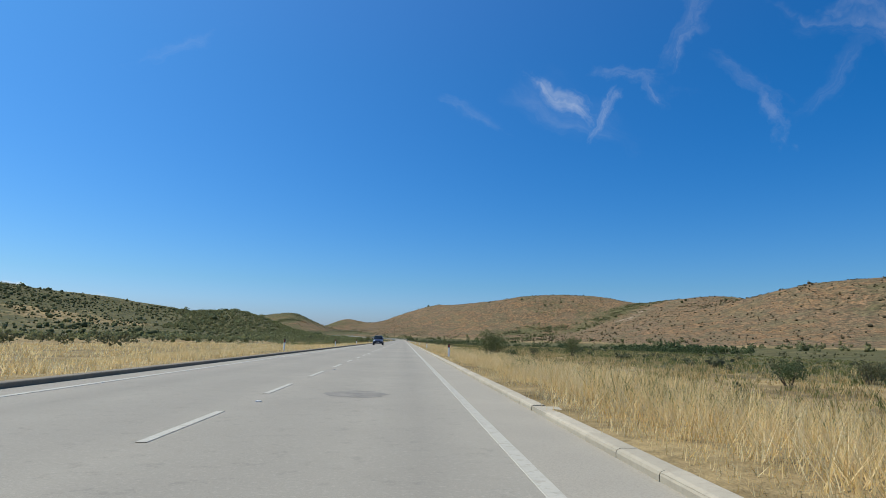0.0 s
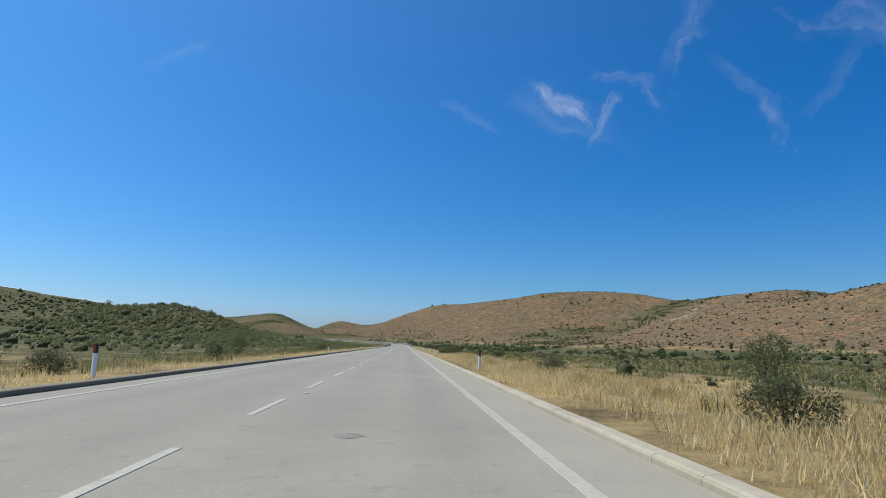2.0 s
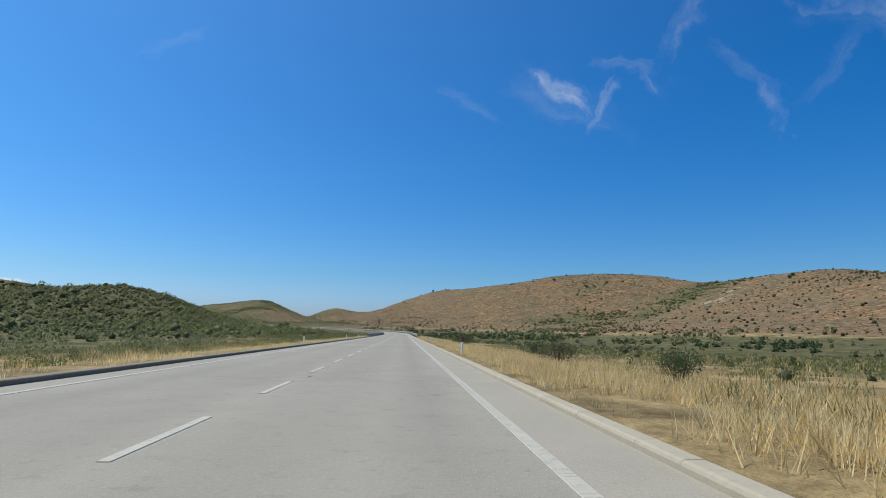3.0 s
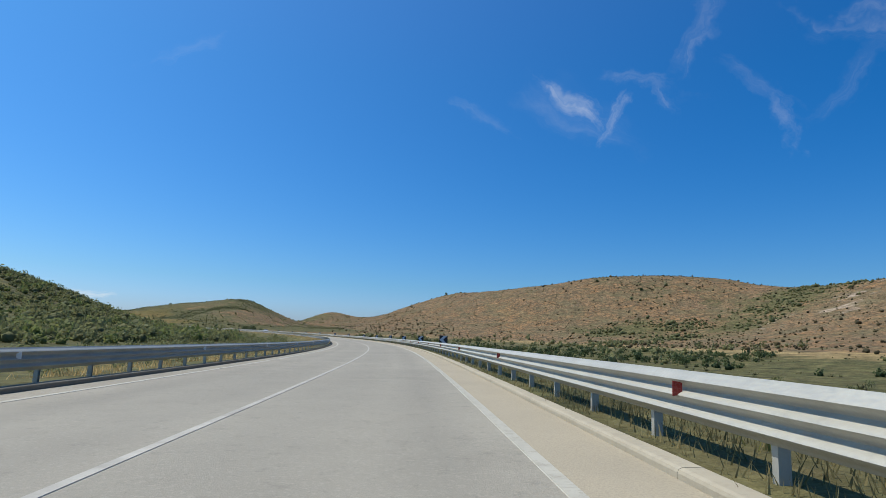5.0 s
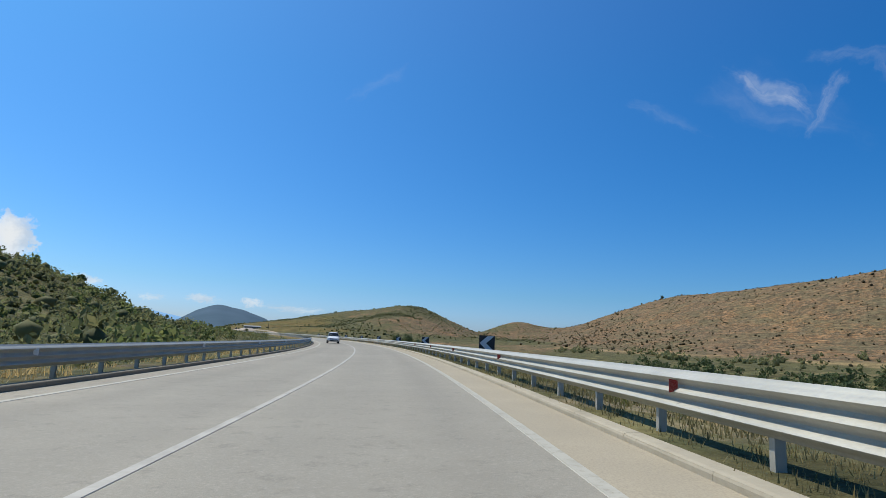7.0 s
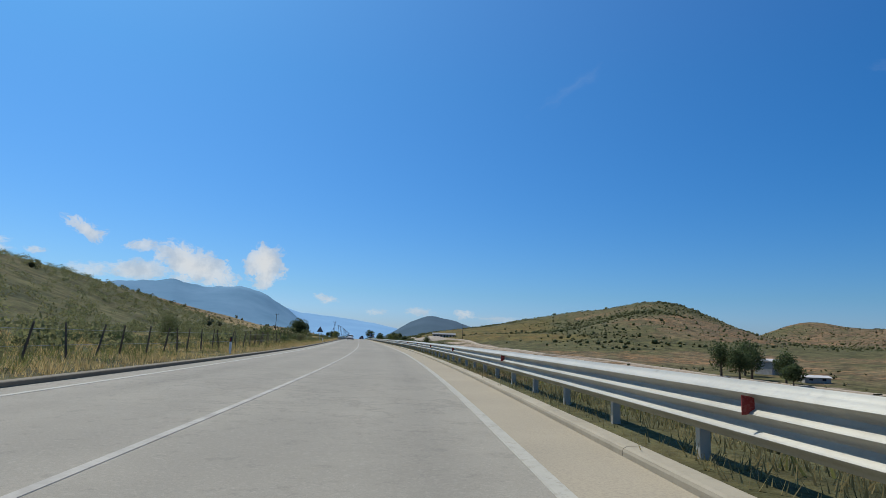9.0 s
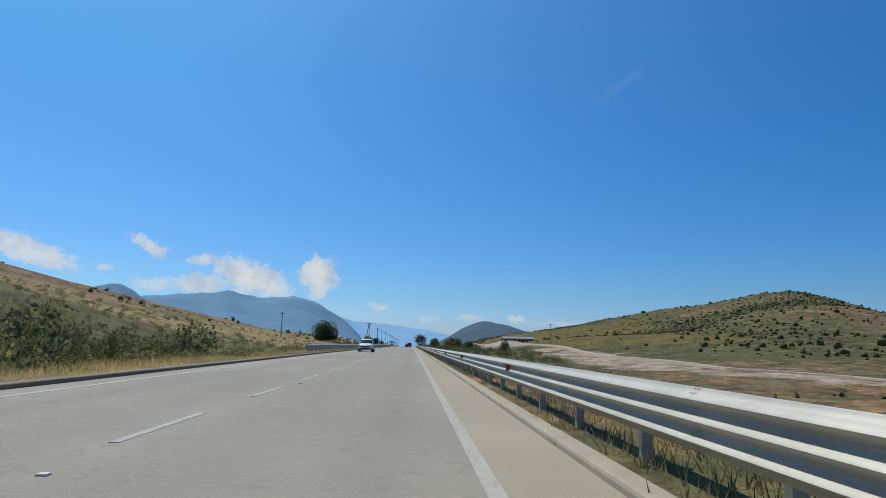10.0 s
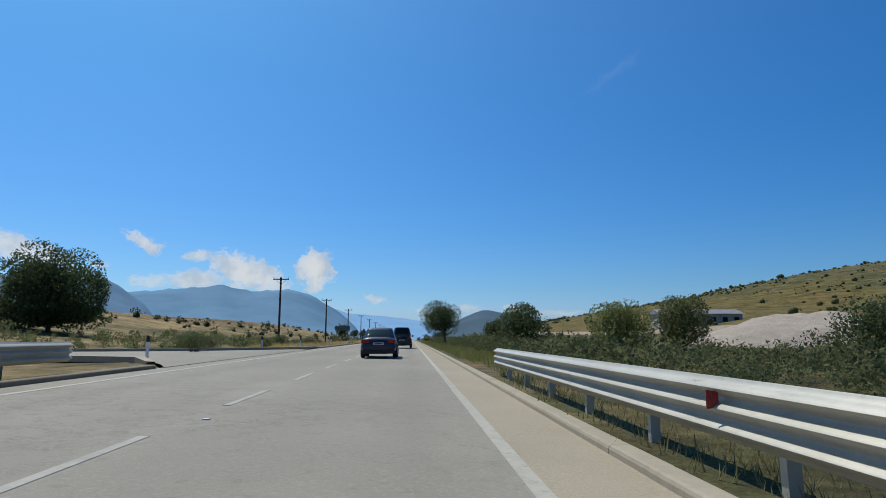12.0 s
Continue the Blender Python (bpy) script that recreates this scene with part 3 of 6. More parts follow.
def verge(name, us, label):
    s = np.concatenate([np.arange(-150, 1335, 3.0), np.arange(1335, 1370, 1.0), np.arange(1371, 1700, 3.0)])
    S2, U2 = np.meshgrid(s, us, indexing="ij")
    p = road_point(S2.ravel(), U2.ravel())
    z, _, _ = land(p[:, 0], p[:, 1])
    d = np.abs(U2.ravel())
    inner = U2.ravel() - KERB_R if us[-1] > 0 else KERB_L - U2.ravel()
    flat = road_point(S2.ravel(), U2.ravel())[:, 2]
    w = ease(inner, 1.0, 4.0)
    z = flat * (1 - w) + z * w + 0.06 * (1 - w) + wave(p[:, 0], p[:, 1], 0.9, 3.0) * 0.05 * ease(inner, 0.3, 1.2) + 0.02
    z -= 0.9 * ease(d, 34, 45)
    m0, m1 = mouth(U2.ravel())
    z -= 0.4 * (us[-1] < 0) * (S2.ravel() > m0 - 0.3) * (S2.ravel() < m1 + 0.3)
    n, k = S2.shape
    ids = np.arange(n * k).reshape(n, k)
    f = np.stack([ids[:-1, :-1], ids[:-1, 1:], ids[1:, 1:], ids[1:, :-1]], -1).reshape(-1, 4)
    me = mesh_of(name, (np.stack([p[:, 0], p[:, 1], z], -1).tolist(), f.tolist()), TERRAIN, True)
    g, b, pl = cover(p[:, 0], p[:, 1], S2.ravel(), U2.ravel(), np.zeros(n * k))
    near = 1 - ease(inner, 1.5, 9)
    g = g * (1 - near) + near * np.interp(S2.ravel(), [0, 300, 420, 480, 900, 1300, 1360], [0.1, 0.25, 0.4, 0.8, 0.75, 0.65, 0.6])
    pl = pl + near * 0.2
    at = me.color_attributes.new("cover", "FLOAT_COLOR", "POINT")
    at.data.foreach_set("color", np.stack([g, b, pl, np.ones(n * k)], -1).astype(np.float32).ravel())
    return tagged(part(name, me, None), label, "verge", kind="structure")


verge("verge_right", np.array([2.3, 2.7, 3.2, 3.9, 4.8, 6, 8, 10.5, 14, 19, 26, 35, 46]), "dry grassy verge beside the road kerb")
verge("verge_left", -np.array([46, 35, 26, 20, 15.5, 12.5, 10.5, 9.3, 8.6, 8.1, 7.7][::-1])[::-1], "dry grassy verge beside the road kerb")

# ---- carriageway ----
rs_near = np.arange(-150, 1720, 3.0)
rs_far = np.arange(1717, 3380, 15.0)
rs_all = np.concatenate([rs_near, rs_far])
road_us = np.array([-7.6, -6.9, -6.2, -5.5, -4.8, -4.1, -3.4, -2.65, -1.9, -1.2, -0.5, 0.2, 0.75, 1.25, 2.15])
road = tagged(part("road", strip(rs_all, road_us, [0] * len(road_us)), ASPHALT, smooth=True), "sun-bleached grey asphalt carriageway, lightly worn", "road", kind="structure")
worn = np.exp(-((road_us + 1.55) / 0.45) ** 2) + np.exp(-((road_us - 0.1) / 0.45) ** 2) + np.exp(-((road_us + 3.7) / 0.5) ** 2) + np.exp(-((road_us + 5.4) / 0.5) ** 2)
road.data.attributes.new("lane", "FLOAT", "POINT").data.foreach_set("value", np.tile(worn, len(rs_all)).astype(np.float32))
tagged(part("shoulder_grey", strip(rs_all[rs_all < 451], [1.1, 2.13], [0.004, 0.004]), SHOULDER_GREY), "grey paved shoulder beside the edge line", "road", kind="structure")
tagged(part("shoulder_dusty", strip(rs_all[rs_all > 446], [1.1, 2.13], [0.004, 0.004]), SHOULDER), "dusty pale paved shoulder beside the edge line", "road", kind="structure")


# ---- markings ----
def line(s0, s1, u, w, name="edge_line", dz=0.007, step=3.0, mat=None):
    s = np.append(np.arange(s0, s1, step), s1)
    return part(name, strip(s, [u - w / 2, u - w / 2 + 0.004, u + w / 2 - 0.004, u + w / 2], [0.0, dz, dz, 0.0]), mat or PAINT)


for u0 in (1.12, -6.68):
    tagged(line(-150, 3000, u0, 0.15), "worn white edge line on the asphalt", "road marking", kind="structure")
tagged(line(500, 1085, -2.65, 0.12, "centre_line", mat=PAINT_FAINT), "solid white centre line, worn", "road marking", kind="structure")


def ribs(u, w, s0, s1):
    """The raised ribs of a profiled edge line."""
    s = np.arange(s0, s1, 0.1)
    a, b = road_point(s, u - w / 2 + 0.01, 0.0078), road_point(s, u + w / 2 - 0.01, 0.0078)
    c, d = road_point(s + 0.09, u + w / 2 - 0.01, 0.0078), road_point(s + 0.09, u - w / 2 + 0.01, 0.0078)
    v = np.stack([a, b, c, d], 1).reshape(-1, 3)
    return v.tolist(), np.arange(len(v)).reshape(-1, 4).tolist()


tagged(part("edge_line_ribs", ribs(1.12, 0.15, 0, 1340), PAINT), "raised white ribs of the edge line", "road marking", kind="structure")
for s0 in list(np.arange(6.5 - 5.573 * 6, 496, 5.573)) + list(np.arange(1090, 1700, 5.573)):
    v, f = strip(np.array([s0, s0 + 1.34, s0 + 2.68]), [-2.71, -2.706, -2.594, -2.59], [0.0, 0.007, 0.007, 0.0])
    o = part("centre_dash", (v, f), PAINT if s0 < 600 else PAINT_FAINT)
    tagged(o, "short white centre line dash, worn", "road marking", "centre line dashes", "structure")

# ---- studs and patches ----
STUD = plain("white_road_stud", (0.55, 0.54, 0.5), 0.5, dirt=0.25)
TAR = plain("dark_tar_patch", (0.235, 0.212, 0.17), 0.8, spec=0.25, dirt=0.35, scale=3.0)
stud_me = mesh_of("road_stud", boxed(-0.045, 0.045, -0.04, 0.04, -0.005, 0.018, bevel=0.006), STUD)
for s0 in list(np.arange(10.6, 500, 11.146)) + list(np.arange(1094, 1330, 11.146)):
    o = tagged(part("road_stud", stud_me, None), "small white reflective road stud on the asphalt", "road stud", "road studs")
    o.matrix_basis = on_road(s0, -2.44, 0.0)


def patch(s0, u0, long, wide, seed):
    g = random.Random(seed)
    v = [tuple(road_point(s0 + math.sin(a) * long / 2 * g.uniform(0.75, 1.1), u0 + math.cos(a) * wide / 2 * g.uniform(0.75, 1.1), 0.003)) for a in np.linspace(0, 2 * np.pi, 18, endpoint=False)]
    o = part("tar_patch", (v, [tuple(range(18))]), TAR)
    return tagged(o, "dark worn patch in the asphalt surface", "road patch", kind="structure")


for i, (s0, u0, long, wide) in enumerate(((12.4, -0.9, 1.6, 1.3), (227.5, -1.0, 0.5, 0.4), (618.5, -0.6, 1.0, 1.0), (619.8, -0.5, 0.3, 1.1),
                                          (341, 0.4, 0.5, 0.2), (402, -1.2, 1.4, 0.6), (705, -1.1, 1.6, 0.5), (835, -0.7, 1.2, 1.0))):
    patch(s0, u0, long, wide, i)

# ---- kerbs ----
KR = [(2.1, -0.05), (2.1, 0.055), (2.112, 0.082), (2.145, 0.096), (2.31, 0.098), (2.345, 0.085), (2.345, -0.1)]
KL = [(-7.55, -0.05), (-7.55, 0.09), (-7.562, 0.105), (-7.59, 0.115), (-7.81, 0.115), (-7.84, 0.10), (-7.84, -0.1)]
def bedding(name, u0, u1, top, spans):
    """The mortar bed under a row of kerb stones; the stones are laid on it at the end of the file."""
    v, f, n = [], [], 0
    for a, b in spans:
        vv, ff = strip(np.append(np.arange(a, b, 3.0), b), [u0, u0, u1, u1], [-0.05, top, top, -0.1])
        v += [tuple(p) for p in vv]
        f += [tuple(i + n for i in q) for q in ff]
        n = len(v)
    return tagged(part(name, (v, f), KERB), "weathered concrete kerb stones along the road", "kerb", kind="structure")


KERB_RIGHT = bedding("kerb_right", 2.112, 2.336, 0.08, [(-150, 1720)])
KERB_LEFT = bedding("kerb_left", -7.565, -7.832, 0.1, [(-150, 1339), (1372, 1720)])


# ---- guard rails ----
# thrie-beam profile: distance towards the traffic, height
def wave_profile():
    """Three rounded waves, 0.83 m to the top edge, 85 mm deep."""
    out = [(0.0, 0.355)]
    for i in range(25):
        q = i / 24
        swell = 0.5 - 0.5 * math.cos(q * 6 * math.pi)
        out.append((0.008 + 0.09 * swell ** 1.15, 0.365 + 0.46 * q))
    return out + [(0.0, 0.835)]


BEAM = wave_profile()


def channel():
    """A rolled C-section post."""
    bm = bmesh.new()
    pts = [(-0.05, -0.04), (0.05, -0.04), (0.05, -0.034), (-0.042, -0.034), (-0.042, 0.034), (0.05, 0.034), (0.05, 0.04), (-0.05, 0.04)]
    low, top = [bm.verts.new((x, y, -0.35)) for x, y in pts], [bm.verts.new((x, y, 0.8)) for x, y in pts]
    for i in range(8):
        bm.faces.new((low[i], low[(i + 1) % 8], top[(i + 1) % 8], top[i]))
    bm.faces.new(top)
    bmesh.ops.recalc_face_normals(bm, faces=bm.faces)
    return bm


def guard_rail(s0, s1, u, side, label):
    """side: +1 stands on the right and faces left."""
    root = thing("guard_rail", label, "guard rail", on_road((s0 + s1) / 2, u))
    inv = root.matrix_basis.inverted()
    n = int(round((s1 - s0) / 4.0))
    edge = np.linspace(s0, s1, n + 1)
    post_bm = channel()
    post_me = mesh_of("post", post_bm, STEEL)
    prof = [(u - side * a, h) for a, h in BEAM] + [(u - side * (a - 0.012), h) for a, h in BEAM[::-1]]
    for a, b in zip(edge[:-1], edge[1:]):
        s = np.array([a, (a + b) / 2, b + 0.12])
        o = part("beam", strip(s, *zip(*prof), close=True), STEEL, root, smooth=True)
        o.data.set_sharp_from_angle(angle=radians(50))
        o.matrix_basis = inv
    for s in np.arange(s0 + 0.5, s1, 2.25):
        o = part("post", post_me, None, root)
        o.matrix_basis = inv @ on_road(s, u + side * 0.05, 0.0)
    return root


RAIL_RIGHT = guard_rail(455, 1337, 2.62, 1, "galvanised three-wave steel guard rail on posts")
RAIL_LEFT = guard_rail(462, 985, -8.05, -1, "galvanised three-wave steel guard rail on posts")
guard_rail(1150, 1335, -8.05, -1, "galvanised three-wave steel guard rail on posts")


# ---- fast meshes ----
def raw_mesh(name, verts, faces, material):
    """A mesh from arrays: verts (n, 3) in true metres, faces (m, k)."""
    me = bpy.data.meshes.new(name)
    v, f = np.asarray(verts, np.float32) * K, np.asarray(faces, np.int32)
    m, k = f.shape
    me.vertices.add(len(v))
    me.vertices.foreach_set("co", v.ravel())
    me.loops.add(m * k)
    me.loops.foreach_set("vertex_index", f.ravel())
    me.polygons.add(m)
    me.polygons.foreach_set("loop_start", np.arange(0, m * k, k, dtype=np.int32))
    me.update(calc_edges=True)
    me.materials.append(material)
    return me


def leaf_mat(name, dark, light, dry=(0.2, 0.15, 0.06), dryness=0.1):
    m = Mat(name, 0.75, 0, 0.2)
    f = m.vary()
    c = m.ramp(f, (0.0, dark), (0.65, light), (1.0, tuple(a * (1 - dryness) + b * dryness for a, b in zip(light, dry))))
    c = m.mix(m.ramp(m.noise(0.7, 3), (0.4, 0.0), (0.7, 0.5)), c, dark)
    m.colour(c)
    thin = m.t.nodes.new("ShaderNodeBsdfTranslucent")
    m.t.links.new(c, thin.inputs["Color"])
    both = m.t.nodes.new("ShaderNodeMixShader")
    both.inputs[0].default_value = 0.5
    m.t.links.new(m.b.outputs[0], both.inputs[1])
    m.t.links.new(thin.outputs[0], both.inputs[2])
    m.t.links.new(both.outputs[0], m.t.nodes["Material Output"].inputs["Surface"])
    return m.m


def bark_mat():
    m = Mat("grey_bark", 0.95, 0, 0.1)
    m.colour(m.mix(m.ramp(m.noise(5, 6, 0.7, stretch=(1, 1, 0.25)), (0.3, 0.0), (0.7, 1.0)), (0.16, 0.125, 0.09), (0.085, 0.065, 0.048)))
    return m.bump(m.noise(14, 5, stretch=(1, 1, 0.2)), 0.8, 0.03).m


LEAF_DARK = leaf_mat("dark_green_leaves", (0.046, 0.068, 0.03), (0.112, 0.145, 0.058))
LEAF_SCRUB = leaf_mat("dusty_scrub_leaves", (0.07, 0.075, 0.036), (0.17, 0.165, 0.08), dryness=0.4)
LEAF_OLIVE = leaf_mat("olive_green_leaves", (0.075, 0.095, 0.037), (0.19, 0.2, 0.082), dryness=0.2)
LEAF_LIGHT = leaf_mat("yellow_green_leaves", (0.1, 0.13, 0.04), (0.24, 0.26, 0.09), dryness=0.2)
STRAW = leaf_mat("golden_dry_grass", (0.6, 0.41, 0.15), (0.92, 0.72, 0.37), (0.94, 0.82, 0.54), 0.5)
STRAW_DULL = leaf_mat("faded_dry_grass", (0.4, 0.275, 0.11), (0.66, 0.48, 0.215), (0.7, 0.53, 0.27), 0.5)
GRASS_GREEN = leaf_mat("green_weeds", (0.1, 0.12, 0.035), (0.26, 0.25, 0.08), dryness=0.35)
BARK = bark_mat()
LEAF_FAR = leaf_mat("sunlit_grey_green_scrub", (0.12, 0.132, 0.056), (0.25, 0.25, 0.11), dryness=0.35)
LEAF_HEDGE = leaf_mat("dense_hedge_leaves", (0.055, 0.07, 0.03), (0.15, 0.165, 0.07), dryness=0.25)
LEAF_DRY = leaf_mat("dry_brown_scrub_leaves", (0.06, 0.055, 0.03), (0.16, 0.13, 0.068), dryness=0.5)
rng = np.random.default_rng(7)


def blades(x, y, z, tall, wide, per, lean=0.42):
    """Tapered grass blades: per blades round each place; each a bent pair of faces."""
    n = len(x) * per
    bx = np.repeat(x, per) + rng.normal(0, 0.11, n)
    by = np.repeat(y, per) + rng.normal(0, 0.11, n)
    bz = np.repeat(z, per)
    h = np.repeat(tall, per) * rng.uniform(0.55, 1.15, n)
    a = rng.uniform(0, 2 * np.pi, n)
    w = np.repeat(wide, per) * rng.uniform(0.7, 1.3, n)
    lx, ly = rng.normal(0, lean, n) * h, rng.normal(0, lean, n) * h
    cx, cy = np.cos(a) * w / 2, np.sin(a) * w / 2
    p0 = np.stack([bx - cx, by - cy, bz - 0.05], -1)
    p1 = np.stack([bx + cx, by + cy, bz - 0.05], -1)
    p2 = np.stack([bx + lx, by + ly, bz + h], -1)
    v = np.stack([p0, p1, p2], 1).reshape(-1, 3)
    return v, np.arange(len(v)).reshape(-1, 3)


def verge_z(s, u):
    """Ground height at the verges, as the verge sheets have it."""
    p = road_point(s, u)
    z, _, _ = land(p[:, 0], p[:, 1])
    inner = np.where(u > 0, u - KERB_R, KERB_L - u)
    w = ease(inner, 1.0, 4.0)
    return p[:, 0], p[:, 1], p[:, 2] * (1 - w) + z * w + 0.06 * (1 - w) + 0.02


def grass(name, rows, material, label):
    """rows: s0, s1, u0, u1, tufts per square metre, height, blade width, blades per tuft, patchiness."""
    vs, fs, n = [], [], 0
    for s0, s1, u0, u1, dens, tall, wide, per, patch in rows:
        k = int((s1 - s0) * abs(u1 - u0) * dens * 0.72)
        s, u = rng.uniform(s0, s1, k), rng.uniform(u0, u1, k)
        keep = wave(s * 1.0, u * 2.0, 1.9, s0 * 0.01 + dens) * 0.6 + wave(s, u, 0.6, 2.0) * 0.5 > patch
        s, u = s[keep], u[keep]
        x, y, z = verge_z(s, u)
        t = tall * rng.uniform(0.6, 1.2, len(s)) * (0.75 + 0.4 * wave(s, u * 2, 3.0, 1.0))
        v, f = blades(x, y, z, np.maximum(t, 0.08), np.full(len(s), wide * 1.12), per)
        vs.append(v)
        fs.append(f + n)
        n += len(v)
    me = raw_mesh(name, np.concatenate(vs), np.concatenate(fs), material)
    return tagged(part(name, me, None), label, "grass", kind="stuff")


# s0, s1, u0, u1, tufts per square metre, height, blade width, blades per tuft, patchiness
grass("dry_grass", [
    (-6, 150, 3.1, 5.4, 42, 0.62, 0.012, 8, -0.3), (-6, 150, 5.4, 11, 12, 0.6, 0.024, 6, -0.05), (-6, 150, 2.5, 3.3, 45, 0.2, 0.013, 5, -0.2),
    (150, 300, 2.6, 4.4, 36, 0.34, 0.014, 7, -0.2), (150, 460, 4.4, 11, 11, 0.45, 0.022, 6, -0.1), (300, 460, 2.6, 5.2, 34, 0.45, 0.013, 7, -0.15),
    (-6, 110, -16, -8.0, 11, 0.36, 0.024, 6, -0.15), (-6, 110, -36, -16, 3.0, 0.45, 0.05, 5, -0.1),
    (110, 460, -9.6, -7.95, 20, 0.24, 0.018, 6, -0.15),
], STRAW, "golden dry grass along the verge")
grass("faded_grass", [
    (150, 460, 3.0, 14, 7.0, 0.42, 0.03, 5, -0.15), (-6, 460, 22, 90, 0.5, 0.45, 0.11, 4, -0.2), (-6, 150, 9, 26, 3.5, 0.5, 0.045, 5, 0.0), (-6, 460, 2.5, 3.4, 18, 0.16, 0.014, 5, -0.1),
    (460, 985, -11, -8.1, 9, 0.36, 0.028, 5, -0.05), (985, 1130, -13, -7.95, 12, 0.3, 0.022, 6, -0.2),
    (985, 1130, -26, -13, 5, 0.55, 0.04, 5, -0.1), (1112, 1330, -12, -8.2, 12, 0.35, 0.02, 6, -0.05),
    (1130, 1330, -30, -12, 4.5, 0.45, 0.045, 4, -0.1), (1362, 1440, -14, -8.2, 12, 0.5, 0.022, 6, -0.1),
    (1440, 1560, -12, -8.2, 5, 0.5, 0.035, 6, -0.1), (110, 460, -20, -9.5, 3.5, 0.4, 0.035, 5, 0.0), (960, 1330, 9, 36, 1.6, 0.4, 0.05, 5, -0.1),
], STRAW_DULL, "faded straw-coloured grass and weeds")
grass("rail_weeds", [
    (455, 1335, 2.42, 3.9, 26, 0.2, 0.02, 5, -0.45), (460, 1335, 4.2, 9, 5, 0.38, 0.04, 4, -0.15),
], leaf_mat("dull_brown_weeds", (0.12, 0.115, 0.05), (0.33, 0.27, 0.125), dryness=0.5), "dull brown weeds beneath the guard rail")
grass("green_weeds", [
    (-6, 460, 5, 22, 3.0, 0.42, 0.035, 6, 0.0), (-6, 460, 22, 110, 0.7, 0.5, 0.12, 4, -0.2), (-6, 150, 3.9, 8, 9, 0.6, 0.02, 7, 0.1), (110, 460, -24, -9.5, 2.6, 0.45, 0.035, 7, 0.0),
    (460, 1335, 3.2, 12, 2.0, 0.4, 0.03, 6, 0.1), (985, 1150, -24, -9, 5, 0.5, 0.03, 6, -0.1),
    (1335, 1460, 2.7, 8, 10, 0.5, 0.025, 7, -0.1), (1362, 1440, -14, -8.4, 4, 0.5, 0.03, 7, 0.1),
], GRASS_GREEN, "patches of green weeds among dry grass")


# ---- bushes and trees ----
def leaves(centre, radii, n, size, lumps=7, seed=0, upward=0.0):
    """Leaf clumps: small bent quads spread through several overlapping lobes."""
    g = np.random.default_rng(seed)
    radii = np.array(radii, float)
    lob = g.normal(0, 1, (lumps, 3))
    lob /= np.linalg.norm(lob, axis=1)[:, None] + 1e-9
    lob = lob * g.uniform(0.25, 0.62, (lumps, 1))
    lob[:, 2] = np.abs(lob[:, 2]) * (1 if upward else 1) - (0.0 if upward else 0.15)
    which = g.integers(0, lumps, n)
    d = g.normal(0, 1, (n, 3))
    d /= np.linalg.norm(d, axis=1)[:, None]
    r = g.uniform(0.6, 1.0, (n, 1)) ** 0.5 * g.uniform(0.34, 0.6, lumps)[which][:, None]
    p = (lob[which] + d * r) * radii + np.array(centre)
    a = g.normal(0, 1, (n, 3))
    a /= np.linalg.norm(a, axis=1)[:, None]
    b = np.cross(a, d + g.normal(0, 0.6, (n, 3)))
    b /= np.linalg.norm(b, axis=1)[:, None] + 1e-9
    sz = size * g.uniform(0.55, 1.3, (n, 1))
    v = np.stack([p - a * sz, p + b * sz * 0.55, p + a * sz, p - b * sz * 0.55], 1).reshape(-1, 3)
    return v, np.arange(4 * n).reshape(-1, 4)


def limb(bm, p0, p1, r0, r1, sides=7):
    p0, p1 = Vector(p0), Vector(p1)
    q = (p1 - p0).to_track_quat("Z", "Y").to_matrix().to_4x4()
    res = bmesh.ops.create_cone(bm, cap_ends=True, segments=sides, radius1=r0, radius2=r1, depth=(p1 - p0).length)
    bmesh.ops.transform(bm, matrix=Matrix.Translation((p0 + p1) / 2) @ q, verts=res["verts"])


def tree(at, high, wide, material, label, seed=0, trunk_part=0.25, n=2600, leaf=0.22, cone=False, group=""):
    root = thing("tree", label, "tree", at, group)
    g = random.Random(seed)
    bm = bmesh.new()
    base_h = high * trunk_part
    limb(bm, (0, 0, -0.3), (0.05 * high * 0.2, 0, base_h), high * 0.035, high * 0.026)
    limb(bm, (0.01 * high, 0, base_h), (0, 0.02 * high, high * 0.8), high * 0.026, high * 0.008)
    for i in range(7):
        a = i * 2.4 + g.random()
        z = base_h + (high - base_h) * (0.05 + 0.09 * i)
        r = wide * 0.33 * (1 - i * 0.08)
        limb(bm, (0, 0, z), (math.cos(a) * r, math.sin(a) * r, z + high * 0.16), high * 0.014, high * 0.004, 5)
    part("trunk", bm, BARK, root)
    if cone:
        vs, fs, k = [], [], 0
        for i in range(7):
            z = base_h + (high - base_h) * (i + 0.4) / 7
            w = wide / 2 * (1.05 - i / 7)
            v, f = leaves((0, 0, z), (w, w, high * 0.12), n // 7, leaf, 9, seed + i)
            vs.append(v)
            fs.append(f + k)
            k += len(v)
        v, f = np.concatenate(vs), np.concatenate(fs)
    else:
        v, f = leaves((0, 0, base_h + (high - base_h) * 0.42), (wide * 0.56, wide * 0.56, (high - base_h) * 0.62), n, leaf, 18, seed)
        v[:, 2] = np.where(v[:, 2] < base_h * 0.8, base_h * 0.8 + np.abs(v[:, 2] - base_h * 0.8) * 0.6, v[:, 2])
    if trunk_part < 0.06:
        v2, f2 = leaves((0, 0, high * 0.17), (wide * 0.62, wide * 0.62, high * 0.26), n // 2, leaf, 16, seed + 3)
        v2[:, 2] = np.abs(v2[:, 2])
        v, f = np.concatenate([v, v2]), np.concatenate([f, f2 + len(v)])
    part("crown", raw_mesh("crown", v, f, material), None, root)
    return root


